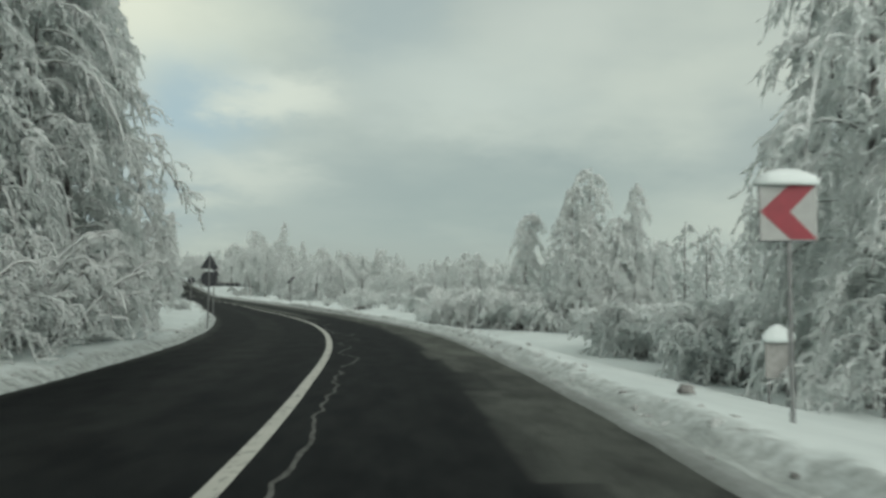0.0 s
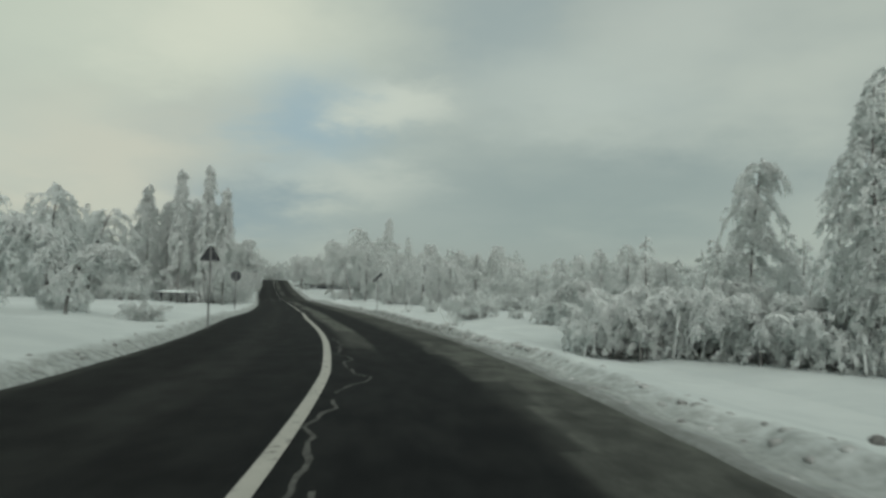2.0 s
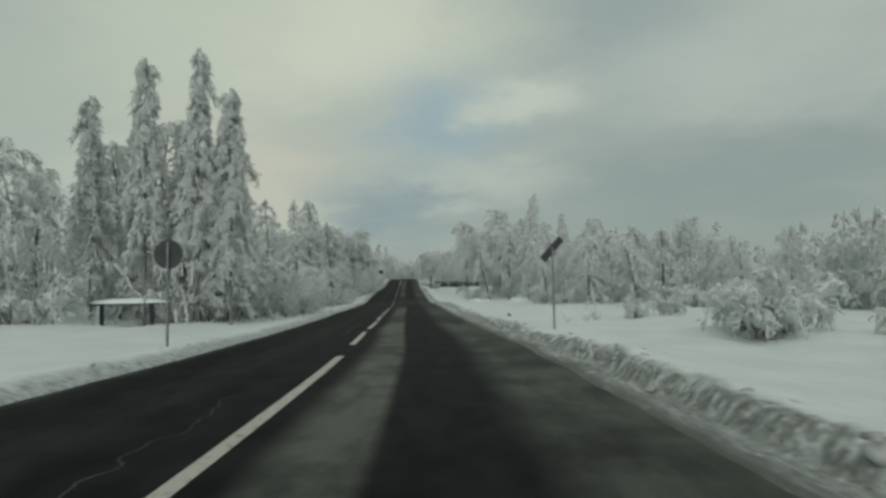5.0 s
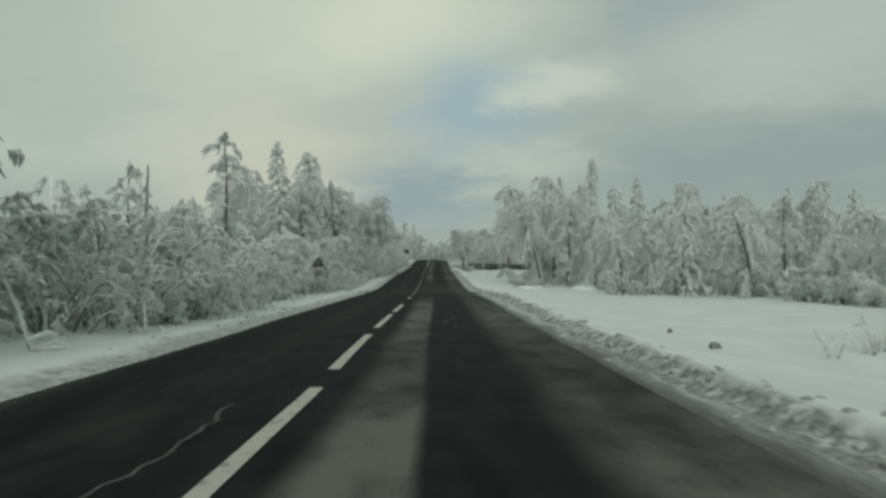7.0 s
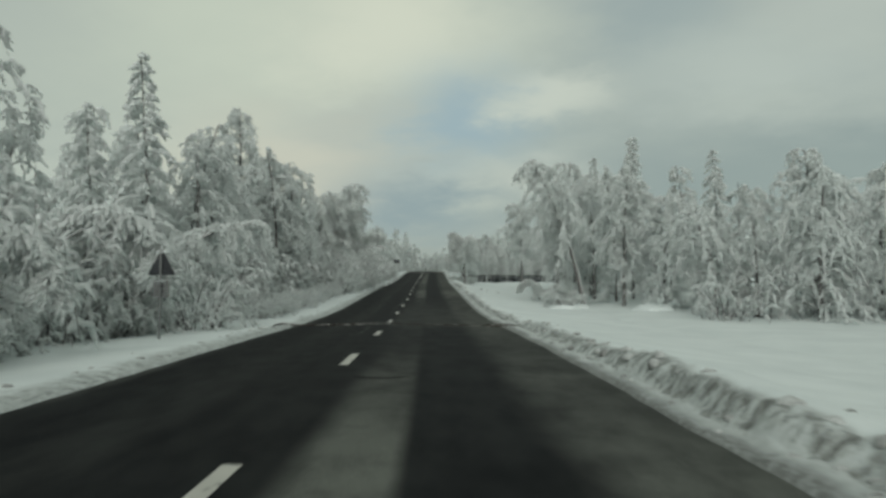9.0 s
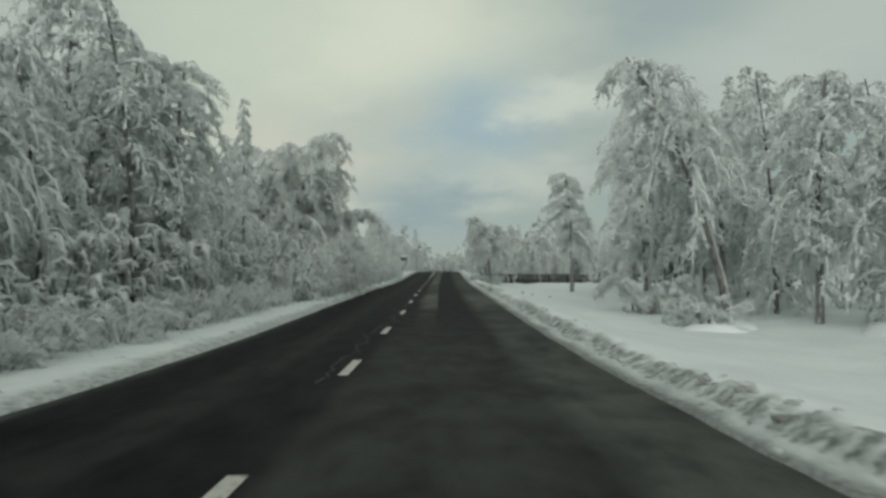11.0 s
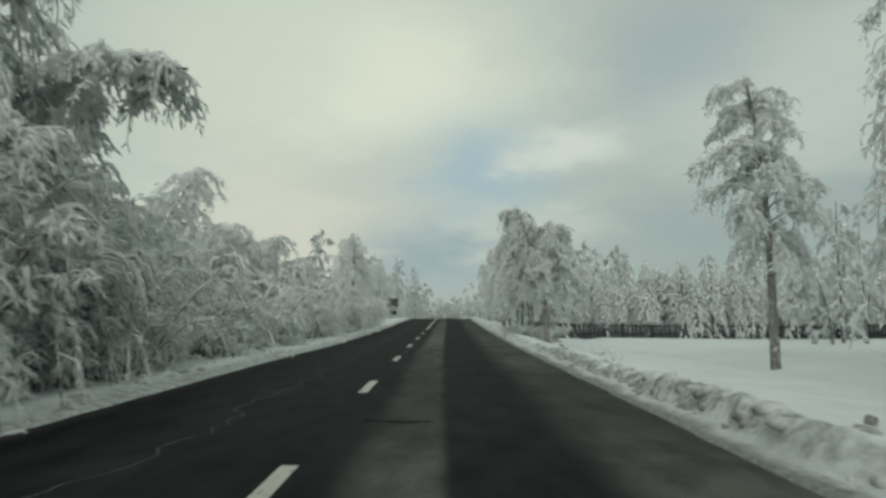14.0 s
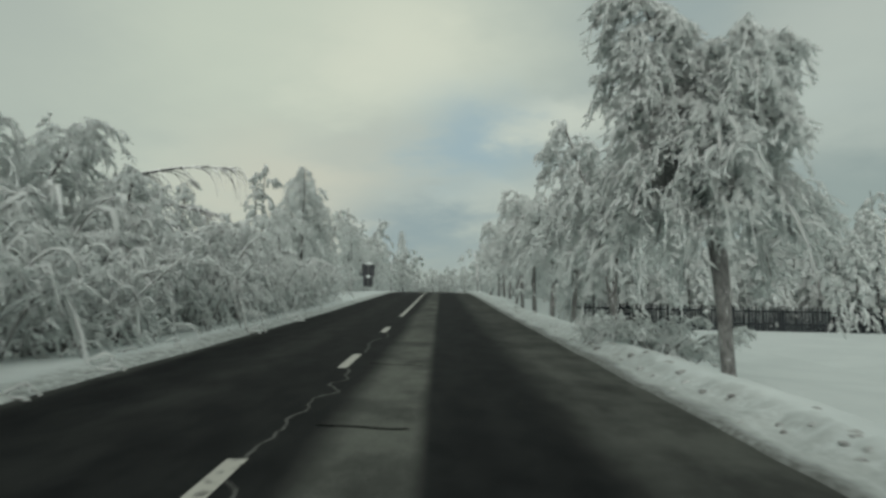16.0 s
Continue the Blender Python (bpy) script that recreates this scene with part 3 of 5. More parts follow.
def arcs(base, az, length, rise, droop, n, r, wob=0.06):
    """Limbs that leave base towards az, rise and then hang."""
    m = len(base)
    u = np.linspace(0, 1, n)[None, :]
    a = az[:, None] + wob * 5 * np.cumsum(r.normal(0, 0.12, (m, n)), axis=1)
    L = length[:, None]
    step_xy = np.diff(u, prepend=0) * L * np.sqrt(np.clip(1 - 0.75 * u ** 2, 0.05, 1))
    x, y = np.cumsum(step_xy * np.cos(a), 1), np.cumsum(step_xy * np.sin(a), 1)
    z = L * (rise[:, None] * u - droop[:, None] * u ** 2.1) + L * wob * 0.5 * np.cumsum(r.normal(0, 0.3, (m, n)), axis=1) * (u > 0)
    return base[:, None] + np.stack([x, y, z], -1)


def along(P, u):
    """Points at fractions u (m x q) of curves P (m x n x 3), and the curve's heading there."""
    m, n = P.shape[:2]
    f = np.clip(u, 0, 0.999) * (n - 1)
    k = f.astype(int)
    w = (f - k)[..., None]
    i = np.arange(m)[:, None]
    a, b = P[i, k], P[i, k + 1]
    return a + (b - a) * w, np.arctan2(b[..., 1] - a[..., 1], b[..., 0] - a[..., 0])


def spikes(base, az, length, radius, r, splay=0.9):
    """Small snowed twigs, each a three-sided sliver that hangs from base."""
    m = len(base)
    w = r.uniform(0.0, splay, m)
    way = np.stack([w * np.cos(az), w * np.sin(az), -np.ones(m)], -1)
    way /= np.linalg.norm(way, axis=1, keepdims=True)
    side = np.cross(way, np.stack([np.cos(az + 1.3), np.sin(az + 1.3), 0.3 * np.ones(m)], -1))
    side /= np.linalg.norm(side, axis=1, keepdims=True)
    other = np.cross(way, side)
    turn = r.uniform(0, math.tau, m)
    V = [base + way * length[:, None]]
    for k in range(3):
        a = turn + k * math.tau / 3
        V.append(base + radius[:, None] * (np.cos(a)[:, None] * side + np.sin(a)[:, None] * other))
    V = np.stack(V, 1).reshape(-1, 3)
    o = np.arange(m)[:, None] * 4
    F = np.concatenate([o + np.array([0, 1 + k, 1 + (k + 1) % 3]) for k in range(3)])
    return V, F


def plumes(base, az, length, radius, r, splay=0.9):
    """Rime-cased twigs: three-sided spindles, thickest below their middle, that droop from base."""
    m = len(base)
    w = r.uniform(0.0, splay, m)
    way = np.stack([w * np.cos(az), w * np.sin(az), -r.uniform(0.45, 1.1, m)], -1)
    way /= np.linalg.norm(way, axis=1, keepdims=True)
    side = np.cross(way, np.stack([np.cos(az + 1.3), np.sin(az + 1.3), 0.3 * np.ones(m)], -1))
    side /= np.linalg.norm(side, axis=1, keepdims=True)
    other = np.cross(way, side)
    turn = r.uniform(0, math.tau, m)
    belly = base + way * (length * r.uniform(0.45, 0.75, m))[:, None]
    V = [base, base + way * length[:, None]]
    for k in range(3):
        a = turn + k * math.tau / 3
        V.append(belly + radius[:, None] * (np.cos(a)[:, None] * side + np.sin(a)[:, None] * other))
    V = np.stack(V, 1).reshape(-1, 3)
    o = np.arange(m)[:, None] * 5
    F = np.concatenate([o + np.array(f) for k in range(3) for f in ((0, 2 + k, 2 + (k + 1) % 3), (1, 2 + (k + 1) % 3, 2 + k))])
    return V, F


def lumpy(m, n, r0, r, ends=0.35):
    """Radii of a roll of snow: swelling and thinning along its length."""
    prof = np.interp(np.linspace(0, 1, n), [0, 0.2, 0.8, 1], [ends, 1.0, 0.9, ends])
    return r0 * prof[None] * r.uniform(0.7, 1.35, (m, 1)) * r.uniform(0.55, 1.5, (m, n))


def twig_radii(m, n, r0, r):
    prof = np.interp(np.linspace(0, 1, n), [0, 0.35, 0.75, 1], [0.7, 1.0, 0.85, 0.25])
    return r0 * prof[None] * r.uniform(0.6, 1.5, (m, 1)) * r.uniform(0.75, 1.3, (m, n))


def trunk_curve(H, lean, bend, r, n=9):
    u = np.linspace(0, 1, n)
    a = r.uniform(0, math.tau)
    w = 0.012 * H * np.cumsum(r.normal(0, 0.6, (n, 2)), axis=0) * u[:, None]
    x = lean[0] * H * u + bend[0] * H * u ** 2.2 + w[:, 0]
    y = lean[1] * H * u + bend[1] * H * u ** 2.2 + w[:, 1]
    drop = 0.5 * (bend[0] ** 2 + bend[1] ** 2) * H * u ** 3
    return np.stack([x, y, H * u - drop - 0.25 * (u == 0)], -1)


def broadleaf(seed, H, R, lean=(0, 0), bend=(0, 0), first=0.1, NL=64, NS=14, NT=13, girth=0.10, twig=0.026, hang=0.46, shape="weeping", rise=0.75, droop=1.35, caked=0.0, path=None, lined=True, roll=1.0, far=False):
    """Trunk with limbs, and a crown of snow-rolled boughs and rime-cased twigs. Foot at the origin."""
    r = np.random.default_rng(seed)
    T = trunk_curve(H, lean, bend, r) if path is None else path
    h = first + (0.99 - first) * (np.arange(NL) + r.uniform(0, 1, NL)) / NL
    base, _ = along(T[None], h[None])
    base = base[0]
    az = np.arange(NL) * 2.4 + r.normal(0, 0.4, NL)
    if shape == "round":
        prof = np.sqrt(np.clip(1 - ((h - 0.55) / 0.55) ** 2, 0.05, 1))
    elif shape == "column":
        prof = np.interp(h, [0, 0.3, 0.7, 1], [0.75, 1, 0.85, 0.35])
    else:
        prof = np.interp(h, [0, 0.25, 0.5, 0.8, 1], [0.85, 1.0, 0.97, 0.78, 0.42])
    length = R * prof * r.uniform(0.45, 1.15, NL)
    L = arcs(base, az, length, r.uniform(0.7, 1.3, NL) * rise, r.uniform(0.7, 1.3, NL) * droop, 7, r)
    L[..., 2] = np.maximum(L[..., 2], 0.12)
    LR = np.linspace(1, 0.25, 7)[None] * (girth * 0.24 * (1.15 - 0.6 * h))[:, None] + 0.01
    wood = [tubes(T[None], (girth * np.linspace(1.15, 0.22, len(T)) + 0.01)[None], 8), tubes(L, LR, 4)]
    u = r.uniform(0.12, 1.0, (NL, NS)) ** 0.85
    b2, a2 = along(L, u)
    a2 = a2 + r.normal(0, 0.85, a2.shape)
    b2, a2 = b2.reshape(-1, 3), a2.ravel()
    l2 = (0.25 + length[:, None] * r.uniform(0.08, 0.30, (NL, NS))).ravel()
    n2 = 3 if far else 4
    B = arcs(b2, a2, l2, r.uniform(0.1, 0.9, len(b2)), r.uniform(0.6, 1.8, len(b2)), n2, r)
    B[..., 2] = np.maximum(B[..., 2], 0.05)
    snow = [tubes(B, twig_radii(len(B), n2, twig * 0.8, r) if far else lumpy(len(B), n2, twig * 1.15 * roll, r), 3)]
    if lined:
        n = 13
        LS, _ = along(L, np.tile(np.linspace(0.04, 0.97, n), (NL, 1)))
        LS = LS + r.normal(0, 0.012, LS.shape)
        fat = lumpy(NL, n, 1.0, r) * (0.028 + 0.45 * LR[:, :1] + twig * 0.5) * roll
        LS[..., 2] += 0.5 * fat + 0.01
        snow.append(tubes(LS, fat, 4))
    if caked:
        snow.append(tubes((T + np.array([caked, -0.03, 0.0]) * np.linspace(1, 0.5, len(T))[:, None])[None], (girth * np.linspace(0.85, 0.25, len(T)) + 0.01)[None], 7))
    u3 = r.uniform(0.0, 1.0, (len(B), NT))
    b3, a3 = along(B, u3)
    b3, a3 = b3.reshape(-1, 3), (a3 + r.normal(0, 1.1, a3.shape)).ravel()
    l3 = hang * r.uniform(0.3, 1.2, len(b3))
    l3 = np.minimum(l3, np.maximum(b3[:, 2], 0.1))
    snow.append((spikes if far else plumes)(b3, a3, l3, twig * r.uniform(0.6, 1.5, len(b3)), r, 1.7 if far else 1.2))
    return joined(wood[:1]), joined(snow), joined(wood[1:])


def conifer(seed, H, R, NL=70, NS=26, girth=0.09, twig=0.055, first=0.04, sag=0.55, far=False):
    """A spruce whose boughs are pressed down by snow."""
    r = np.random.default_rng(seed)
    T = trunk_curve(H, (r.normal(0, 0.01), r.normal(0, 0.01)), (0, 0), r)
    h = first + (1 - first) * ((np.arange(NL) + r.uniform(0, 1, NL)) / NL) ** 0.85
    base, _ = along(T[None], h[None])
    az = np.arange(NL) * 2.4 + r.normal(0, 0.3, NL)
    length = R * (1.04 - h) ** 0.75 * r.uniform(0.65, 1.2, NL) + 0.2
    L = arcs(base[0], az, length, np.full(NL, 0.18), r.uniform(0.6, 1.3, NL) * sag, 5, r)
    wood = [tubes(T[None], (girth * np.linspace(1.2, 0.12, len(T)) + 0.008)[None], 7)]
    fat = np.interp(np.linspace(0, 1, 5), [0, 0.3, 0.8, 1], [0.5, 1.0, 1.0, 0.4])
    snow = [tubes(L, fat[None] * (0.04 + 0.04 * length)[:, None] * r.uniform(0.7, 1.3, (NL, 5)), 4)]
    u = r.uniform(0.2, 1.0, (NL, NS))
    b, a = along(L, u)
    b, a = b.reshape(-1, 3), (a + np.where(r.uniform(size=a.shape) < 0.5, 1, -1) * r.uniform(0.3, 1.2, a.shape)).ravel()
    l3 = (length[:, None] * r.uniform(0.15, 0.38, (NL, NS))).ravel() + 0.12
    snow.append((spikes if far else plumes)(b, a, np.minimum(l3, np.maximum(b[:, 2], 0.1)), twig * r.uniform(0.6, 1.4, len(b)), r, 1.3))
    return joined(wood), joined(snow)


def scrub(seed, H, R, NL=34, NS=8, NT=7, twig=0.024, reach=0.33, splay=1.6, stem=0.026, far=False, roll=1.0):
    """Many thin stems from the ground, bowed outward by snow."""
    r = np.random.default_rng(seed)
    base = np.stack([r.normal(0, 0.22 * R, NL), r.normal(0, 0.22 * R, NL), np.full(NL, -0.1)], -1)
    az = np.arctan2(base[:, 1], base[:, 0]) + r.normal(0, 0.7, NL)
    length = R * r.uniform(0.6, 1.3, NL)
    top = H / R
    go = r.uniform(1.3, 2.8, NL) * top
    L = arcs(base, az, length, go, go ** 2 / (4 * top * r.uniform(0.4, 1.0, NL)), 8, r)
    high = L[..., 2].max(axis=1, keepdims=True)
    L[..., 2] = np.maximum(L[..., 2] * np.minimum(1, H / np.maximum(high, 0.1)), -0.05)
    wood = [tubes(L, np.linspace(stem, stem * 0.45, 8)[None] * r.uniform(0.7, 1.3, (NL, 1)), 4)]
    u = r.uniform(0.2, 1, (NL, NS))
    b, a = along(L, u)
    b, a = b.reshape(-1, 3), (a + r.normal(0, 0.9, a.shape)).ravel()
    B = arcs(b, a, r.uniform(0.25, 0.6, len(b)) * R * 0.6, r.uniform(0.2, 0.9, len(b)), r.uniform(0.5, 1.4, len(b)), 3, r)
    B[..., 2] = np.maximum(B[..., 2], 0.0)
    snow = [tubes(B, twig_radii(len(B), 3, twig * 1.6, r), 3)]
    if not far:
        LS, _ = along(L, np.tile(np.linspace(0.12, 0.98, 12), (NL, 1)))
        fat = lumpy(NL, 12, (0.7 * stem + 0.012) * roll, r)
        LS[..., 2] += 0.7 * fat
        snow.append(tubes(LS, fat, 4))
    b3, a3 = along(B, r.uniform(0.1, 1, (len(B), NT)))
    b3, a3 = b3.reshape(-1, 3), (a3 + r.normal(0, 1.2, a3.shape)).ravel()
    snow.append((spikes if far else plumes)(b3, a3, np.minimum(r.uniform(0.10, reach, len(b3)), np.maximum(b3[:, 2], 0.08)), twig * r.uniform(0.6, 1.4, len(b3)), r, splay))
    return joined(wood), joined(snow)


def both(a, b):
    """Two stems from one foot."""
    return tuple(joined([x, y]) for x, y in zip(a, b))


def plant(name, made, label, category, group, bark=M_BARK, frost=M_FROST, crown="crown", stem="trunk"):
    """A tree as a thing with its trunk and crown, kept at the origin until it is copied into place."""
    (wv, wf), (sv, sf) = made[:2]
    ob = thing(name, Matrix(), label, category, group)
    child(stem, mesh_of(stem, wv, wf, bark), ob)
    tagged(child(crown, mesh_of(crown, sv, sf, frost), ob), kind="stuff")
    if len(made) > 2:
        tagged(child("branchwork", mesh_of("branchwork", *made[2], bark), ob), kind="stuff")
    return ob


used = set()


def stand(ob, s, d, turn=0.0, size=1.0, tall=None, label=""):
    """Set a tree on the snow: the first time the model itself, later a copy."""
    x, y, z = spot(s, d)
    m = pose(x, y, z - 0.05, 0, 0, turn) @ Matrix.Diagonal((size, size, tall or size, 1))
    if ob.name in used:
        ob = copy_thing(ob, Matrix())
    used.add(ob.name)
    ob.matrix_basis = m
    return tagged(ob, label)


def stand_xy(ob, x, y, turn=0.0, size=1.0, tall=None, label=""):
    """Set a tree at a place given in x and y."""
    s, d = nearest(np.array([x]), np.array([y]))
    return stand(ob, float(s[0]), float(d[0]), turn, size, tall, label)


# ---- road markings and cracks ----
def ribbon(s, u, width, lift):
    """A thin painted strip on the asphalt along the given places."""
    s = np.asarray(s, float)
    d = lane(s, u)
    w = np.broadcast_to(np.asarray(width, float), s.shape) / 2
    ds, dx = np.gradient(s), np.gradient(d)
    n = np.hypot(ds, dx) + 1e-9
    P = []
    for q in (-1, 1):
        a, b = s - q * w * dx / n, d + q * w * ds / n
        p = at(a, b)
        p[:, 2] = road_z(a, b) + lift
        P.append(p)
    return np.stack(P, 1)


def strip(name, s, d, width, lift, mat, parent=None):
    ob = grid_mesh(name, ribbon(s, d, width, lift), mat, smooth_on=False)
    ob.parent = parent
    return ob


solid = strip("centre_line", np.arange(S0 + 2, 74.0, 0.5), np.full(len(np.arange(S0 + 2, 74.0, 0.5)), MIDDLE), 0.17, 0.006, M_PAINT)
tagged(solid, "worn off-white solid centre line painted on the asphalt", "road marking", kind="structure")
dashes = thing("dashed_line", Matrix(), "worn off-white dashed centre line on the asphalt", "road marking", kind="structure")
for e in (82.6, 90.4, 97.7, 105.4, 112.6):
    strip("dash", np.linspace(e - 5.7, e, 12), np.full(12, MIDDLE), 0.16, 0.006, M_PAINT, dashes)
for k in range(-2, 11):
    e = 138.0 + 8.06 * k
    strip("dash", np.linspace(e - 2.15, e, 5), np.full(5, MIDDLE), 0.16, 0.006, M_PAINT, dashes)
strip("dash", np.arange(225.0, S1 - 60, 1.0), np.full(len(np.arange(225.0, S1 - 60, 1.0)), MIDDLE), 0.15, 0.006, M_PAINT, dashes)

cracks = thing("road_cracks", Matrix(), "pale salt-filled cracks wandering through the asphalt", "road crack", kind="structure")
CRACKS = ((2, 14, -0.98, 0.12, 0.16), (27, 33, -1.15, 0.14, 0.18), (37, 46, -1.1, 0.12, 0.22), (52, 60, -3.0, 0.04, 0.5), (57, 68, -2.2, 0.04, 0.3), (81.5, 89.5, -2.1, 0.10, 0.25),
          (99.5, 108.5, 0.45, 0.06, 0.35), (128, 137, -2.1, 0.07, 0.3), (143, 156, -1.75, 0.06, 0.25), (156, 167, -1.6, 0.09, 0.3), (150, 166, -3.0, 0.04, 0.4), (169, 176, -1.6, 0.07, 0.3), (176, 190, -2.9, 0.05, 0.4), (194, 216, -1.36, 0.08, 0.2))
for i, (a, b, d0, w, amp) in enumerate(CRACKS):
    q = np.arange(a, b, 0.12)
    wander = amp * np.array([noise.noise(Vector((x * 0.5, i * 7.1, 0))) + 0.8 * noise.noise(Vector((x * 1.6, i * 3.3, 4))) + 0.25 * noise.noise(Vector((x * 4.5, i, 4))) for x in q])
    wide = 0.6 * w * np.array([0.55 + 0.9 * abs(noise.noise(Vector((x * 1.3, i * 5.0, 9)))) for x in q])
    strip("crack", q, d0 + wander, wide, 0.004, M_SEAL, cracks)
# where they loop from the centre line towards the wheel track and back
LOOPS = (((14.6, -1.25), (15.6, -1.0), (17.0, -0.95), (18.0, -1.34), (18.9, -1.34), (19.8, -1.15), (20.7, -1.08), (21.3, -1.36), (22.2, -1.3)),
         ((22.3, -1.5), (22.7, -1.3), (23.0, -1.05), (23.7, -0.68), (24.1, -0.85), (24.5, -1.22), (24.8, -1.42), (25.5, -1.15), (26.2, -0.85), (26.8, -0.68), (27.3, -0.85), (27.6, -1.15), (28.4, -1.2)),
         ((33.5, -1.4), (34.4, -1.2), (34.9, -0.95), (35.6, -0.9), (36.0, -1.15), (36.9, -1.2)))
for i, pts in enumerate(LOOPS):
    c = spline([(*q, 0.0) for q in pts], 14)
    j = np.array([0.05 * noise.noise(Vector((k * 0.21, i * 9.0, 1.0))) for k in range(len(c))])
    wide = 0.075 * np.array([0.5 + 1.1 * abs(noise.noise(Vector((k * 0.13, i * 5.0, 9)))) for k in range(len(c))])
    strip("crack", c[:, 0] + j, c[:, 1] + j + 0.24, wide, 0.004, M_SEAL, cracks)
for i, (s, d0, d1) in enumerate(((37.5, 0.9, 2.2), (41.5, -1.0, -0.4), (56, -1.1, -0.3), (99.3, -1.1, 0.2), (102.9, -1.1, -0.3), (108.5, -1.1, -0.3), (110.5, -1.1, -0.3), (118, -1.1, -0.3), (156.5, -1.1, -0.3), (158.5, -1.1, -0.4), (161.5, -1.1, -0.3), (166, -1.1, -0.3), (173.1, -0.9, -0.5), (181, -1.1, -0.3), (189.2, -1.1, -0.2), (193, -1.1, -0.4), (203.8, -1.1, -0.3), (209, -1.1, -0.3))):
    q = np.linspace(d0, d1, 24)
    sx = s + np.array([0.16 * noise.noise(Vector((x * 2.3, i * 4.1, 2))) for x in q])
    strip("joint", sx, q, 0.065, 0.005, M_TAR, cracks)

# mud and slush that a side track has carried over the road
track = thing("mud_track", Matrix(), "brown mud and slush carried across the asphalt by a side track", "mud", kind="structure")
for i in range(210):
    d = RNG.uniform(-5.6, 4.2) if i < 150 else RNG.choice([-1, 1]) * RNG.uniform(0.9, 2.3) - 0.9
    s = np.interp(d, [-5.6, -2, 0, 2.4, 4.2], [134.4, 134.9, 134.5, 133.9, 132.6]) + RNG.normal(0, 0.16 + 0.22 * (abs(d + 1) > 3.2))
    heap = abs(d + 1) > 3.4
    w, l = RNG.uniform(0.15, 0.75) * (0.5 if heap else 1.0), RNG.uniform(0.03, 0.12)
    x, y, _ = at(s, d)
    part("slush", lump(w, l, RNG.uniform(0.006, 0.02) + (0.05 * RNG.uniform() if heap else 0), i, pose(x, y, float(road_z(s, d)) - 0.002 + (0.05 if d > 2.7 or d < -4.8 else 0), 0, 0, yaw_at(s) + RNG.normal(0, 9)), 0.6), M_MUD if RNG.uniform() < 0.72 else M_SLUSH, track)

for i in range(60):
    right = i < 36
    d = RNG.uniform(2.3, 3.7) if right else RNG.uniform(-4.9, -2.4)
    s = (133.6 - 0.7 * (d - 2.4) if right else 134.5) + RNG.normal(0, 0.3 if right else 0.12)
    w = RNG.uniform(0.05, 0.2) if right else RNG.uniform(0.2, 0.7)
    x, y, _ = at(s, d)
    part("slush", lump(w, w * (0.7 if right else 0.25), RNG.uniform(0.02, 0.06 if right else 0.05), i + 200, pose(x, y, float(road_z(s, d)) + (0.04 if d > 2.75 else -0.003), 0, 0, yaw_at(s) + RNG.normal(0, 14)), 0.6), M_MUD if i % 3 else M_SLUSH, track)

# ---- signs ----
def plate(shape, size, thick=0.012):
    """A sign plate standing upright, its face towards -y."""
    n = {"triangle": 3, "disc": 28, "square": 4, "board": 4}[shape]
    a0 = {"triangle": math.pi / 2, "disc": 0, "square": math.pi / 4, "board": math.pi / 4}[shape]
    rad = {"triangle": size / math.sqrt(3), "disc": size / 2, "square": size / math.sqrt(2), "board": size / math.sqrt(2)}[shape]
    bm = bmesh.new()
    lo = [bm.verts.new((rad * math.cos(a0 + math.tau * i / n), 0, rad * math.sin(a0 + math.tau * i / n))) for i in range(n)]
    f = bm.faces.new(lo)
    up = bmesh.ops.extrude_face_region(bm, geom=[f])
    bmesh.ops.translate(bm, verts=[v for v in up["geom"] if isinstance(v, bmesh.types.BMVert)], vec=(0, thick, 0))
    if shape == "board":
        bmesh.ops.scale(bm, verts=bm.verts, vec=(1, 1, 0.24))
    bmesh.ops.recalc_face_normals(bm, faces=bm.faces)
    if shape in ("triangle", "square"):
        bmesh.ops.bevel(bm, geom=[e for e in bm.edges if abs(e.verts[0].co.y - e.verts[1].co.y) > thick / 2], offset=0.05 * size, segments=3, affect="EDGES")
    return bm


def moved(bm, m):
    bmesh.ops.transform(bm, matrix=m, verts=bm.verts)
    return bm


def road_sign(s, d, plates, height, label, turn=0.0, lean=0.0, cap=0.0):
    """Plates seen from behind on a steel post, with brackets."""
    x, y, z = spot(s, d)
    ob = thing("road_sign", pose(x, y, z, 0, lean, yaw_at(s) + 180 + turn), label, "road sign", "signs along the road")
    part("post", rod(0.035, height + 0.4, pose(0, 0, -0.35)), M_STEEL, ob)
    for shape, size, zc, roll in plates:
        p = part("plate", moved(plate(shape, size), pose(0, -0.055, zc, 0, roll, 0)), M_STEEL if size < 0.5 else M_BACK, ob, "sheet-metal back of the sign")
        part("face", moved(plate(shape, size * 0.97, 0.004), pose(0, -0.061, zc, 0, roll, 0)), M_WHITE, p)
        for q in (-0.16, 0.16):
            part("bracket", box(0.22 * size + 0.08, 0.03, 0.04, pose(0, -0.03, zc + q * size), 0.006), M_BACK, p)
        if cap:
            part("snow_cap", lump(size * 0.5, 0.16, cap, zc, pose(0, -0.05, zc + size * 0.42)), M_SNOW, p, "cap of snow on the plate")
    return ob


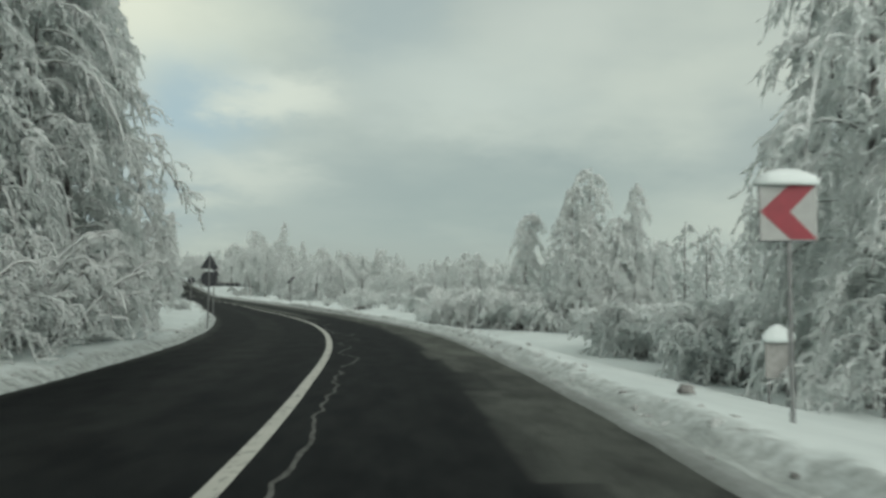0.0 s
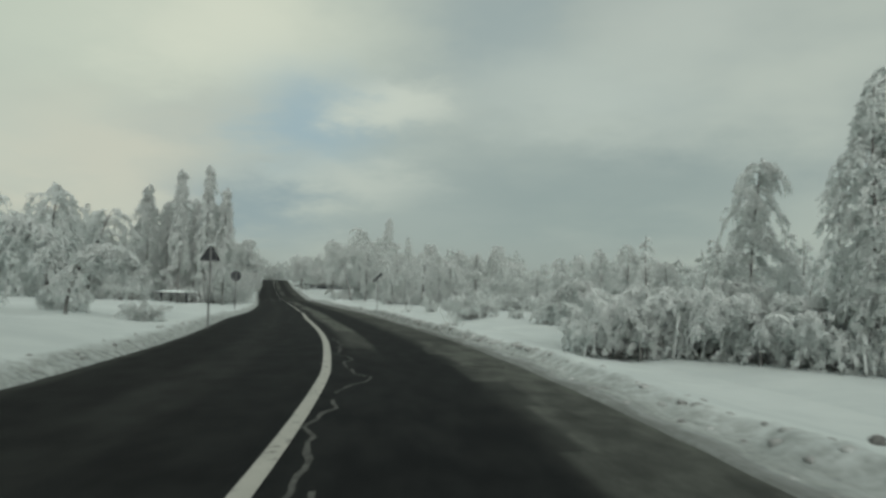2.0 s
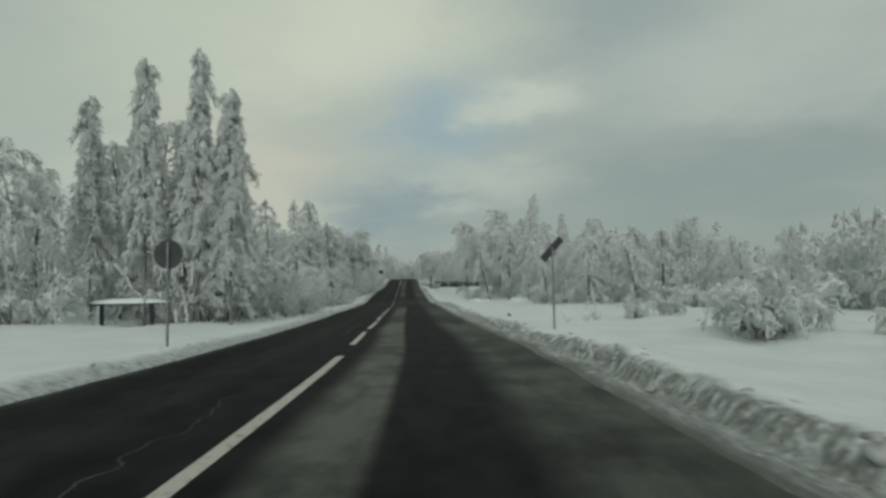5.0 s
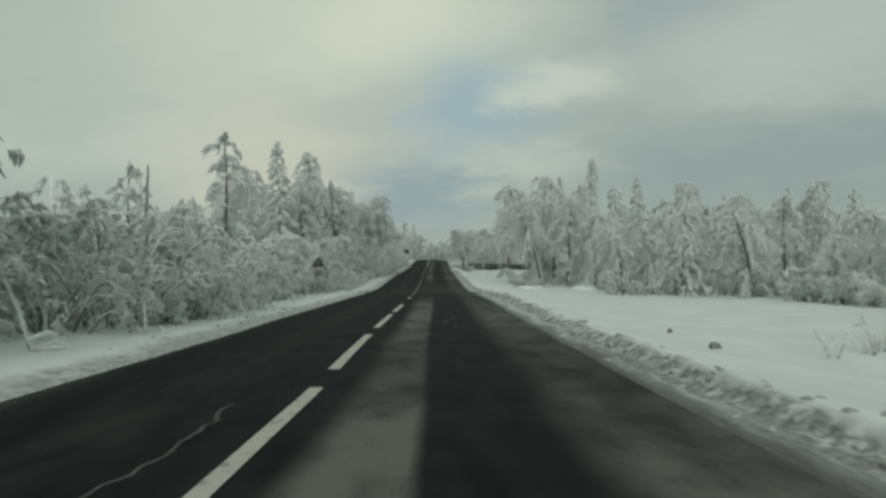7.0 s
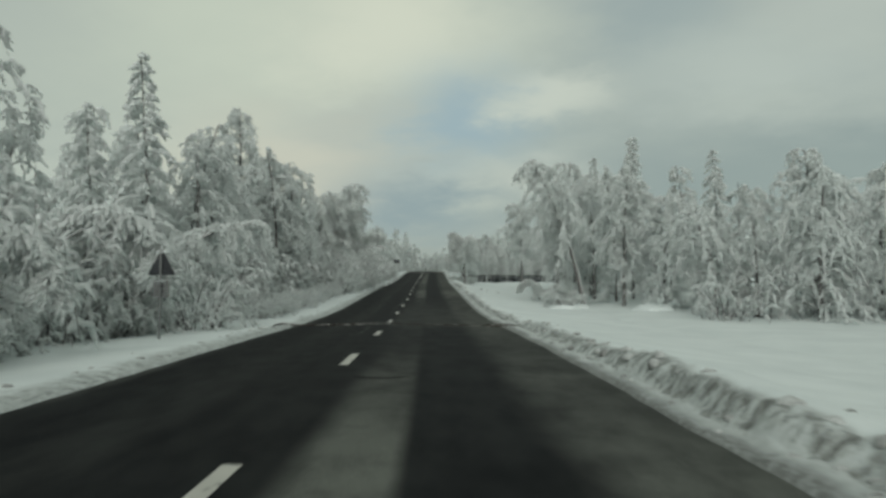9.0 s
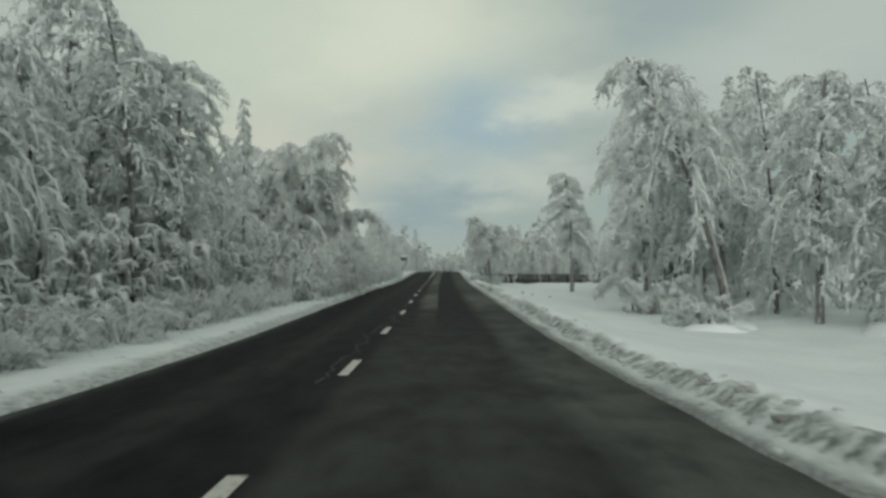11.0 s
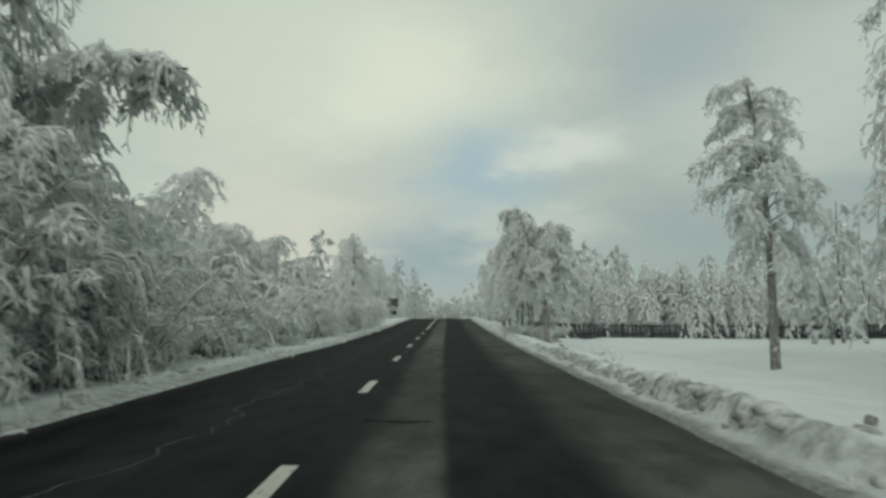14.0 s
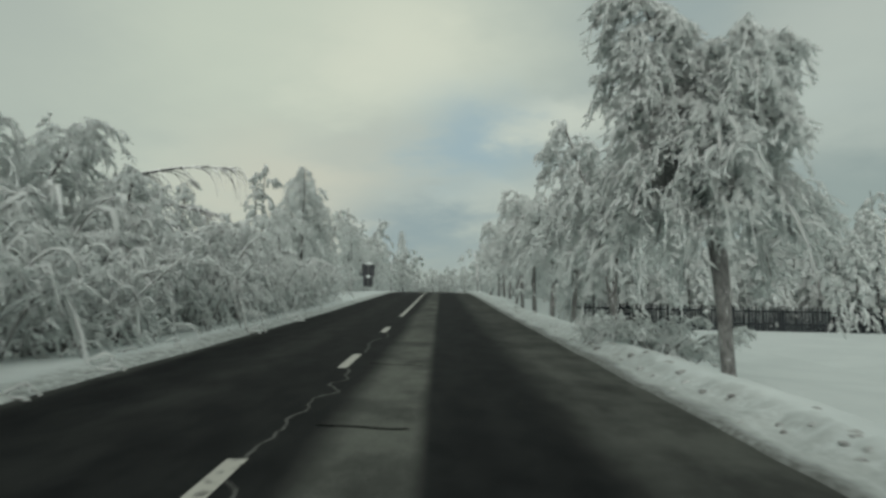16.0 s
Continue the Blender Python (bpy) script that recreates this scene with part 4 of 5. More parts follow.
road_sign(33.0, -5.75, (("triangle", 0.78, 2.45, 0), ("disc", 0.70, 1.80, 0)), 2.85, "triangular and round road signs on one steel post, backs to view", cap=0.08)
road_sign(52.0, -5.85, (("triangle", 0.80, 2.50, 0),), 2.75, "triangular warning sign on a tall steel post, back to view", turn=20, cap=0.06)
road_sign(76.2, -6.3, (("disc", 0.72, 2.25, 0),), 2.5, "round road sign with a dark back on a steel post")
road_sign(127.0, -7.25, (("triangle", 0.86, 1.90, 0), ("square", 0.46, 1.28, 0)), 2.3, "triangular sign over a small grey plate on a steel post", turn=-12, cap=0.05)
road_sign(81.8, 4.55, (("board", 1.0, 2.68, 46),), 2.7, "dark sign board hanging askew on its steel post", turn=8)
road_sign(273.0, -7.6, (("square", 1.35, 2.15, 0), ("square", 1.0, 0.95, 0)), 2.8, "large stacked direction boards far up the road, backs to view", cap=0.3)


def chevron_sign(s, d):
    x, y, z = spot(s, d)
    ob = thing("chevron_sign", pose(x, y, z, 0, -0.6, yaw_at(s) - 4), "white square bend sign with a red chevron and a snow cap", "road sign", "signs along the road")
    part("post", rod(0.028, 2.85, pose(0, 0, -0.4), top=0.028), M_STEEL, ob)
    zc, w = 2.42, 0.69
    p = part("plate", box(w, 0.015, w, pose(-0.02, -0.045, zc), 0.004), M_WHITE, ob, "white plate with a dark rim")
    for i, (px, pz, a, b) in enumerate(((-w / 2, 0, 0.012, w), (0, -w / 2, w, 0.012))):
        part("rim", box(a, 0.02, b, pose(px - 0.02, -0.047, zc + pz), 0.002), M_BACK, p)
    bm = bmesh.new()
    h = w * 0.47
    pts = [(-0.33, 0), (0.02, h), (0.34, h), (0.02, 0), (0.34, -h), (0.02, -h)]
    v = [bm.verts.new((a - 0.02, -0.0555, zc + b)) for a, b in pts]
    for f in ((0, 3, 2, 1), (0, 5, 4, 3)):
        bm.faces.new([v[i] for i in f])
    made = bmesh.ops.extrude_face_region(bm, geom=bm.faces[:])
    bmesh.ops.translate(bm, verts=[g for g in made["geom"] if isinstance(g, bmesh.types.BMVert)], vec=(0, -0.003, 0))
    bmesh.ops.recalc_face_normals(bm, faces=bm.faces)
    part("chevron", bm, M_RED, p, "red chevron that points to the inner side of the bend")
    part("snow_cap", lump(0.76, 0.30, 0.20, 2, pose(-0.02, -0.02, zc + w / 2 - 0.03), 0.10), M_SNOW, p, "thick rounded cap of snow")
    for q in (-0.2, 0.2):
        part("bracket", box(0.4, 0.02, 0.035, pose(0, -0.03, zc + q), 0.004), M_STEEL, p)


chevron_sign(8.25, 4.6)

# a low marker box under its own snow, behind the chevron sign
mx, my, mz = spot(14.0, 7.9)
marker = thing("marker_post", pose(mx, my, mz, 0, 0, yaw_at(14)), "pale low marker board under a thick cap of snow", "marker")
part("board", box(0.55, 0.06, 0.75, pose(0, 0, 0.85), 0.01), M_GREY, marker, "dull grey board")
for q in (-0.2, 0.2):
    part("leg", rod(0.03, 0.9, pose(q, 0.0, -0.2)), M_STEEL, marker)
part("snow_cap", lump(0.70, 0.42, 0.34, 8, pose(0, 0, 1.2)), M_SNOW, marker)

# a snow-covered beam on posts at the edge of the wood
bx, by, bz = spot(88.0, -11.3)
beam = thing("bench", pose(bx, by, bz, 0, 0, yaw_at(88) - 4), "rough wooden bench with a thick layer of snow", "bench")
part("seat", box(3.2, 0.42, 0.07, pose(0, 0, 0.75), 0.01), M_WOOD, beam)
part("snow", lump(3.3, 0.5, 0.22, 4, pose(0, 0, 0.77), 0.05, 0.1), M_SNOW, beam)
for q in (-1.1, 0.9):
    part("leg", rod(0.09, 1.0, pose(q, 0, -0.25)), M_WOOD, beam)

# ---- fence across the clearing ----
fence = thing("fence", Matrix(), "dark weathered wooden picket fence before young spruces", "fence")
FS = 234.0
f0, f1 = 6.9, 42.0
picket = box(0.105, 0.022, 1.35, pose(0, 0, 0.62), 0.006)
for v in picket.verts:
    if v.co.z > 1.2:
        v.co.x *= 0.45
picket_mesh = bpy.data.meshes.new("picket")
picket.to_mesh(picket_mesh)
picket.free()
picket_mesh.materials.append(M_WOOD)
for i, d in enumerate(np.arange(f0, f1, 0.1185)):
    x, y, z = spot(FS + 0.25 * math.sin(d * 0.3), d)
    p = child("picket", picket_mesh, fence)
    p.matrix_basis = pose(x, y, z - 0.06 + RNG.uniform(-0.06, 0.05), RNG.normal(0, 1.2), RNG.normal(0, 1.5), yaw_at(FS))
post_mesh = bpy.data.meshes.new("fence_post")
pb = rod(0.07, 1.6, pose(0, 0.08, -0.3), 10)
pb.to_mesh(post_mesh)
pb.free()
post_mesh.materials.append(M_WOOD)
for d in np.arange(f0, f1, 2.6):
    x, y, z = spot(FS + 0.25 * math.sin(d * 0.3), d)
    child("fence_post", post_mesh, fence).matrix_basis = pose(x, y, z, 0, 0, yaw_at(FS))
for h in (0.35, 1.0):
    q = np.arange(f0 - 0.2, f1, 1.3)
    P = np.array([spot(FS + 0.25 * math.sin(d * 0.3), d) for d in q]) + np.array([0.03, 0.05, h])
    child("rail", mesh_of("rail", *tubes(P[None], np.full((1, len(P)), 0.045), 5), M_WOOD), fence)

# ---- tree models ----
WOOD_L = "trees along the road"
birch = [plant("birch_tree", broadleaf(11 + i, H, R, bend=b, first=0.08, NL=60, NS=15, NT=10, twig=0.027, hang=0.38, shape=sh), "birch bowed under hoarfrost and snow, branches hanging like curtains", "tree", WOOD_L, M_BIRCH)
         for i, (H, R, b, sh) in enumerate(((11, 3.4, (0.05, 0.02), "weeping"), (10, 3.0, (-0.10, 0.05), "weeping"), (12, 2.5, (0.04, -0.06), "column")))]
mid = [plant("birch_tree", broadleaf(41 + i, H, R, bend=b, first=0.06, NL=38, NS=8, NT=5, twig=0.055, hang=0.5, shape=sh, roll=0.8), "frosted birch in the roadside wood", "tree", WOOD_L, M_BIRCH)
       for i, (H, R, b, sh) in enumerate(((10, 3.0, (0.06, 0), "weeping"), (10, 2.2, (0, 0.05), "column"), (9, 3.2, (-0.12, 0.05), "round"), (11, 2.6, (0.1, 0.1), "weeping")))]
billow = [plant("birch_tree", broadleaf(211 + i, H, R, bend=b, first=0.05, NL=54, NS=10, NT=7, girth=0.13, twig=0.042, hang=0.5, rise=1.0, droop=1.55, shape=sh), "broad birch, snow-heavy boughs hanging in billows to the ground", "tree", WOOD_L, M_BIRCH)
          for i, (H, R, b, sh) in enumerate(((9.0, 3.7, (0.06, 0.02), "weeping"), (8.0, 3.9, (-0.16, 0.05), "round"), (10.0, 3.2, (0.03, 0.05), "weeping")))]
lanky = plant("birch_tree", broadleaf(71, 11.5, 1.6, bend=(0.03, 0.0), first=0.25, NL=52, NS=12, NT=10, shape="column", twig=0.04), "slender upright birch thick with rime", "tree", WOOD_L)
bowed = [plant("bowed_birch", broadleaf(81 + i, H, R, lean=(0.1, 0), bend=(b, 0.1), first=0.14, NL=38, NS=12, NT=10, girth=0.07, hang=0.4), "young birch bent into an arch by the weight of snow", "tree", WOOD_L)
         for i, (H, R, b) in enumerate(((6.5, 2.0, 0.75), (5.0, 1.8, 0.95)))]
spruce = [plant("spruce_tree", conifer(91 + i, H, R, NL=n), "tall narrow spruce with boughs pressed down by snow", "tree", WOOD_L, M_BARK, M_NEEDLE)
          for i, (H, R, n) in enumerate(((14, 2.0, 95), (10, 1.7, 75)))]
young = [plant("young_spruce", conifer(101 + i, H, R, NL=44, NS=16, twig=0.07, girth=0.05, sag=0.95), "young plantation spruce wrapped in thick snow", "tree", "young spruces behind the fence", M_BARK, M_NEEDLE)
         for i, (H, R) in enumerate(((4.2, 1.15), (5.2, 1.3), (3.4, 1.0)))]
bush = [plant("bush", scrub(111 + i, H, R), "leafless bush bowed down under frost and snow", "bush", "snowy bushes", M_BARK, M_SCRUB, "crown", "stem")
        for i, (H, R) in enumerate(((2.0, 1.9), (2.8, 2.3), (1.3, 1.4)))]
brush = [plant("bush", scrub(115 + i, H, R, 20, 6, 5, 0.042, 0.5, far=True), "frosted bush deep in the roadside scrub", "bush", "snowy bushes", M_BARK, M_SCRUB, "crown", "stem") for i, (H, R) in enumerate(((2.2, 1.9), (2.8, 2.3)))]
# fine bare twigs in the darker frost, which also stands for shade here
thicket = plant("bush", scrub(123, 3.7, 2.5, 58, 9, 8, 0.022, 0.42, 1.3, roll=0.6), "tangled grey bush, long twigs bowed low under frost", "bush", "snowy bushes", M_BARK, M_SCRUB, "crown", "stem")
round_bush = plant("bush", scrub(119, 1.9, 1.2, 46, 8, 7, 0.026, 0.26, stem=0.02, roll=1.4), "rounded bush, white with thick frost, in the open field", "bush", "snowy bushes", M_BARK, M_FROST, "crown", "stem")
dome = plant("bush", scrub(120, 3.0, 2.2, 60, 9, 10, 0.028, 0.45, 0.9, roll=1.9), "big bush pressed into a dome, twigs cased in white rime", "bush", "snowy bushes", M_BARK, M_FROST, "crown", "stem")
weed = plant("dry_stalks", scrub(118, 0.9, 0.5, 13, 3, 2, 0.006, 0.12, stem=0.010), "few dry frosted stalks poking out of the snow", "weeds", "snowy bushes", M_BARK, M_SCRUB, "crown", "stem")
pine = plant("pine_tree", broadleaf(121, 10.5, 2.9, first=0.42, NL=18, NS=10, NT=14, twig=0.045, hang=0.3, rise=0.2, droop=0.75, girth=0.13, shape="column"), "thin pine with a ragged, snow-loaded crown", "tree", WOOD_L, M_BARK, M_NEEDLE)
leaner = plant("leaning_birch", broadleaf(131, 11.3, 3.4, lean=(-0.20, 0), bend=(-0.16, -0.03), first=0.44, NL=46, NS=14, NT=9, girth=0.17, twig=0.03, hang=0.42, rise=1.0, droop=1.5, caked=0.06), "leaning birch, snow plastered along trunk and arching limbs", "tree", WOOD_L, M_BIRCH)
drooping = plant("drooping_birch", broadleaf(161, 11.2, 3.7, lean=(0.02, 0), bend=(0.26, 0.02), first=0.05, NL=84, NS=14, NT=10, girth=0.14, twig=0.025, hang=0.38), "old birch whose crown hangs over the verge under rime", "tree", WOOD_L, M_BIRCH)
lone = plant("lone_tree", broadleaf(141, 10.6, 2.5, bend=(-0.03, 0.0), first=0.36, NL=50, NS=14, NT=13, girth=0.16, twig=0.030, hang=0.34, shape="round", rise=0.72, droop=0.9), "solitary frosted tree with a bare lower trunk in the clearing", "tree", WOOD_L)
def crooked(seed, NL, NS, NT, twig):
    """A roadside tree whose trunk forks into a taller and a wider half."""
    a = broadleaf(seed, 8.5, 1.8, lean=(-0.07, 0), bend=(-0.13, 0.02), first=0.48, NL=NL, NS=NS, NT=NT, girth=0.125, twig=twig, hang=0.36, shape="round", rise=0.9, droop=1.5)
    b = broadleaf(seed + 1, 7.3, 2.0, lean=(-0.06, 0), bend=(0.11, -0.04), first=0.50, NL=NL, NS=NS, NT=NT, girth=0.10, twig=twig, hang=0.36, shape="round", rise=0.9, droop=1.4)
    c = broadleaf(seed + 2, 6.8, 2.9, lean=(-0.07, 0), bend=(0.0, 0.06), first=0.50, NL=NL, NS=NS, NT=NT, girth=0.09, twig=twig, hang=0.40, rise=0.72, droop=1.15)
    return both(both(a, b), c)


verge = plant("verge_tree", crooked(151, 42, 16, 13, 0.027), "stout roadside tree, crooked forked trunk and snow-heavy drooping crown", "tree", WOOD_L)
avenue = plant("roadside_tree", crooked(155, 24, 10, 7, 0.046), "roadside tree with a clear lower trunk and snow-heavy crown", "tree", WOOD_L)
grove = plant("birch_tree", broadleaf(181, 10.2, 2.7, bend=(-0.05, 0.04), first=0.26, NL=50, NS=12, NT=9, girth=0.15, twig=0.034, hang=0.38, shape="round", rise=0.85, droop=1.2, caked=0.06), "frosted birch with a dark bare lower trunk", "tree", WOOD_L)
reach = np.array([(0, 0, -0.2), (0.15, 0, 1.5), (0.4, 0.05, 3.2), (0.9, 0.1, 4.6), (1.8, 0.1, 5.6), (2.9, 0.05, 6.1), (3.9, 0, 6.2), (4.8, -0.05, 6.0)])
overhang = plant("overhanging_birch", broadleaf(195, 6.2, 1.5, path=reach, first=0.3, NL=34, NS=11, NT=9, girth=0.10, twig=0.026, hang=0.34, rise=0.55, droop=1.2), "birch leaning far out over the road edge, twigs white with rime", "tree", WOOD_L, M_BIRCH)
snag = plant("dead_birch", broadleaf(191, 5.4, 0.45, first=0.45, NL=14, NS=4, NT=4, girth=0.05, twig=0.022, hang=0.2, rise=0.9, droop=0.6, shape="column"), "thin dead birch pole with a tuft of rime at its tip", "tree", WOOD_L)
bow = np.linspace(0, 2.65, 12)
arch = plant("arched_sapling", broadleaf(171, 3.0, 0.6, path=np.stack([1.35 * (1 - np.cos(bow)), 0.1 * bow, 2.5 * np.sin(bow) - 0.2 * (bow == 0)], -1), first=0.12, NL=40, NS=8, NT=8, girth=0.05, twig=0.03, hang=0.35), "sapling bent over into an arch by snow, tip to the ground", "tree", WOOD_L)

# ---- trees, place by place ----
# right of the bend
stand(birch[0], 14.7, 10.5, 200, 1.1)
stand(birch[1], 19.0, 13.5, 60, 1.05), stand(birch[1], 17.0, 11.6, 200, 0.75, 0.6), stand(dome, 20.0, 11.6, 0, 0.9), stand(dome, 23.0, 13.0, 200, 0.9)
stand_xy(dome, 8.2, 20.8, 40, 0.85, 0.7), stand_xy(bowed[1], 9.4, 22.0, 200, 0.7), stand(birch[1], 13.3, 9.7, 140, 0.6, 0.62), stand_xy(dome, 11.6, 25.0, 120, 0.9, 0.7), stand_xy(bowed[1], 14.0, 28.0, 160, 0.8), stand_xy(birch[1], 18.0, 34.0, 20, 0.55)
# white arching bushes before the group of tall birches
stand_xy(dome, 8.4, 31.8, 80, 1.15, 0.74), stand_xy(dome, 11.2, 33.0, 10, 1.2, 0.85), stand_xy(dome, 9.6, 35.8, 150, 1.0, 0.7), stand_xy(arch, 8.0, 30.4, 190, 0.85), stand_xy(bowed[1], 13.5, 37.0, 100, 0.8), stand_xy(bush[1], 15.0, 36.0, 40), stand_xy(spruce[1], 20.0, 50.0, 0, 0.62)
# the group of birches, their crowns grown together
stand_xy(birch[0], 10.8, 53.0, 30, 0.90, 1.10), stand_xy(birch[2], 9.2, 52.0, 120, 0.85, 0.90), stand_xy(birch[2], 13.9, 52.9, 10, 0.60, 0.93), stand_xy(birch[1], 12.2, 52.2, 250, 0.75, 0.86), stand_xy(birch[0], 9.6, 50.8, 150, 0.6, 0.5), stand_xy(birch[1], 6.6, 59.5, 200, 0.75, 0.95), stand_xy(birch[0], 15.4, 54.0, 300, 0.6, 0.6)
stand_xy(dome, 7.9, 52.4, 20, 0.85), stand_xy(dome, 6.1, 55.2, 200, 1.05), stand_xy(dome, 4.0, 57.0, 90, 1.1), stand_xy(dome, 1.9, 57.4, 160, 1.0), stand_xy(dome, -0.2, 57.0, 250, 0.85), stand_xy(dome, 1.0, 60.2, 300, 1.05), stand_xy(dome, 4.0, 60.5, 30, 1.2), stand_xy(dome, 7.8, 56.5, 130, 1.1), stand_xy(dome, 13.0, 50.5, 60, 0.8), stand_xy(dome, 15.5, 50.5, 0, 0.9)
stand_xy(arch, 0.2, 61.0, 150, 1.3), stand_xy(arch, 5.4, 53.6, 190, 1.0), stand_xy(arch, 1.2, 55.8, 200, 0.9), stand_xy(bowed[0], 8.5, 57.5, 185, 0.75), stand_xy(bowed[1], 5.0, 57.5, 170, 0.8), stand_xy(snag, 1.6, 56.8, 0, 1.0), stand_xy(birch[1], 3.2, 62.0, 90, 0.45), stand_xy(mid[1], 9.0, 62.0, 0, 0.55), stand_xy(mid[2], 14.0, 63.0, 0, 0.6)
# bushes in the open field
stand(weed, 27.0, -8.2, 0, 1.9), stand(weed, 61.0, 5.5, 0, 1.1), stand(weed, 61.8, 6.0, 80, 0.9), stand(weed, 193.6, 4.5, 0, 0.6), stand(weed, 193.0, 4.9, 70, 0.5), stand(weed, 195.8, 4.6, 150, 0.4), stand(round_bush, 83.2, 12.7, 0, 0.95), stand(round_bush, 84.6, 14.0, 80, 1.25), stand(round_bush, 86.2, 13.0, 200, 1.0), stand(round_bush, 74.2, 16.2, 30, 1.05), stand(round_bush, 73.4, 18.2, 120, 1.35), stand(round_bush, 72.6, 20.4, 250, 1.25), stand(round_bush, 81.5, 16.4, 0, 0.5), stand(brush[0], 84, 25, 0, 1.0), stand(round_bush, 100.7, 13.6, 50, 0.6), stand(round_bush, 101.6, 15.8, 150, 0.75), stand(weed, 98.6, 10.0, 0, 0.8), stand(weed, 99.5, 10.8, 90, 1.0), stand(weed, 98.0, 8.8, 40, 0.7)
stand(brush[1], 76, 26, 45, 1.1), stand(brush[1], 80, 31, 15, 1.1)
# edge of the wood across the field
stand(leaner, 163.0, 12.2, yaw_at(163), 1.0)
for s, d, k, z in ((149, 23, 0, 1.0), (147, 28.5, 1, 1.0), (153, 18.5, 1, 0.85), (150, 33, 2, 0.95), (146, 37.5, 0, 0.95), (149, 42, 1, 1.0), (145, 47, 2, 0.9), (155, 26, 2, 1.1), (158.5, 17, 0, 0.9), (151.5, 20.5, 2, 0.8), (143.5, 33.5, 1, 0.62), (156, 31, 0, 1.1), (154, 38, 2, 1.1)):
    stand(billow[k], s, d, RNG.uniform(0, 360), z)
for s, d, k, z in ((166, 15.5, 3, 1.0), (170, 18, 0, 1.05), (168, 22, 1, 1.15), (176, 15.8, 2, 1.1), (180, 20, 3, 1.15), (187, 17.5, 1, 1.2)):
    stand(mid[k], s, d, RNG.uniform(0, 360), z)
for i in range(9):
    stand(brush[i % 2], RNG.uniform(144, 157), 17 + i * 3.6, RNG.uniform(0, 360), RNG.uniform(0.7, 1.0))
stand(grove, 196.5, 16.9, 200, 1.25, 1.5)
for s, d, z, a in ((177.5, 12.8, 1.05, 20), (178.5, 14.6, 0.95, 140), (174.0, 15.0, 1.1, 260), (183.5, 15.8, 1.1, 80), (192.0, 19.4, 1.2, 300), (170.0, 14.6, 1.0, 100)):
    stand(grove, s, d, a, z)
for i, s in enumerate(np.arange(86, 142, 2.8)):
    stand((billow if i % 3 else mid)[i % 3], s, 32.5 + RNG.uniform(-1, 2.5), RNG.uniform(0, 360), RNG.uniform(0.5, 0.75))
    stand(round_bush if i % 2 else brush[0], s + 1.2, 30.0 + RNG.uniform(-1, 1), RNG.uniform(0, 360), RNG.uniform(0.9, 1.3))
stand(grove, 160.5, 14.6, 170, 0.95)
for i, (s, d, w, h) in enumerate(((158.5, 9.8, 2.6, 0.46), (160.0, 11.0, 2.2, 0.5), (156.5, 15.5, 3.4, 0.7))):
    x, y, z = spot(s, d)
    mound = thing("snow_mound", pose(x, y, z - 0.28, 0, 0, i * 67), "rounded mound of snow over buried brush", "snow mound", "mounds at the edge of the wood")
    part("snow", lump(w, w * 0.75, h, i + 60, rough=0.3), M_SNOW, mound)
stand(round_bush, 167.0, 10.0, 0, 0.85), stand(round_bush, 166.0, 11.8, 90, 0.95), stand(arch, 168.5, 9.6, 200, 0.7)
stand(spruce[0], 185, 22, 0, 1.2), stand(spruce[0], 192.5, 24, 50, 1.3), stand(spruce[1], 166, 24, 0, 1.25), stand(spruce[0], 181, 17.5, 120, 1.0)
stand(bush[2], 160, 10.0, 0, 0.9)
stand(lone, 198.3, 11.8, yaw_at(198), 1.0)
# beyond the clearing, on the right verge
stand(verge, 210.2, 5.25, yaw_at(211), 0.94, 0.88)
for s, d, z, a in ((220.5, 5.7, 0.86, 20), (228.5, 5.7, 0.9, 140), (236.5, 6.0, 0.95, 250), (245, 6.2, 1.0, 330), (254, 6.4, 1.0, 80), (263, 6.8, 1.05, 200), (273, 7.2, 1.05, 300), (284, 7.6, 1.05, 45), (296, 7.8, 1.1, 170)):
    stand(avenue, s, d, a, z)
stand(bush[2], 213.4, 4.9, 0, 1.05, 0.75), stand(bush[2], 215.6, 4.9, 80, 0.9, 0.7), stand(bush[2], 225, 6.4, 40, 0.8), stand(bush[0], 233, 7.2, 0, 0.5)
# left of the bend
for s, d, k, z, a in ((22.5, -11.6, 0, 1.15, 20), (17.5, -10.8, 1, 1.2, 100), (26, -13.5, 2, 1.1, 300), (11, -12.0, 2, 1.1, 40), (18, -15.5, 2, 1.15, 200), (8, -10.5, 0, 1.1, 250), (24, -16, 1, 1.0, 10), (3, -11, 1, 1.1, 0)):
    stand(birch[k], s, d, a, z)
stand(drooping, 24.5, -13.4, yaw_at(27) + 15, 1.12), stand(drooping, 19.5, -12.8, yaw_at(22) - 10, 1.15), stand(birch[2], 28.3, -9.8, 60, 0.9, 1.05), stand(birch[0], 23.0, -8.7, 150, 1.1, 1.0), stand(birch[0], 19.5, -8.9, 20, 0.92, 0.98), stand(birch[1], 15.0, -9.2, 250, 0.9)
for i, s in enumerate(np.arange(4, 24, 1.8)):
    stand(bush[i % 2], s, -RNG.uniform(7.9, 8.6), RNG.uniform(0, 360), RNG.uniform(0.7, 0.95))
stand(arch, 50.5, -10.4, yaw_at(50) + 10, 0.95), stand(arch, 52.0, -14.2, yaw_at(50) - 20, 1.3), stand(arch, 51.5, -16.0, yaw_at(50) + 20, 1.1), stand(bush[2], 51.2, -8.0, 60, 0.5), stand(bush[0], 54, -15, 0, 0.7), stand(bush[2], 56, -12, 0, 0.6)
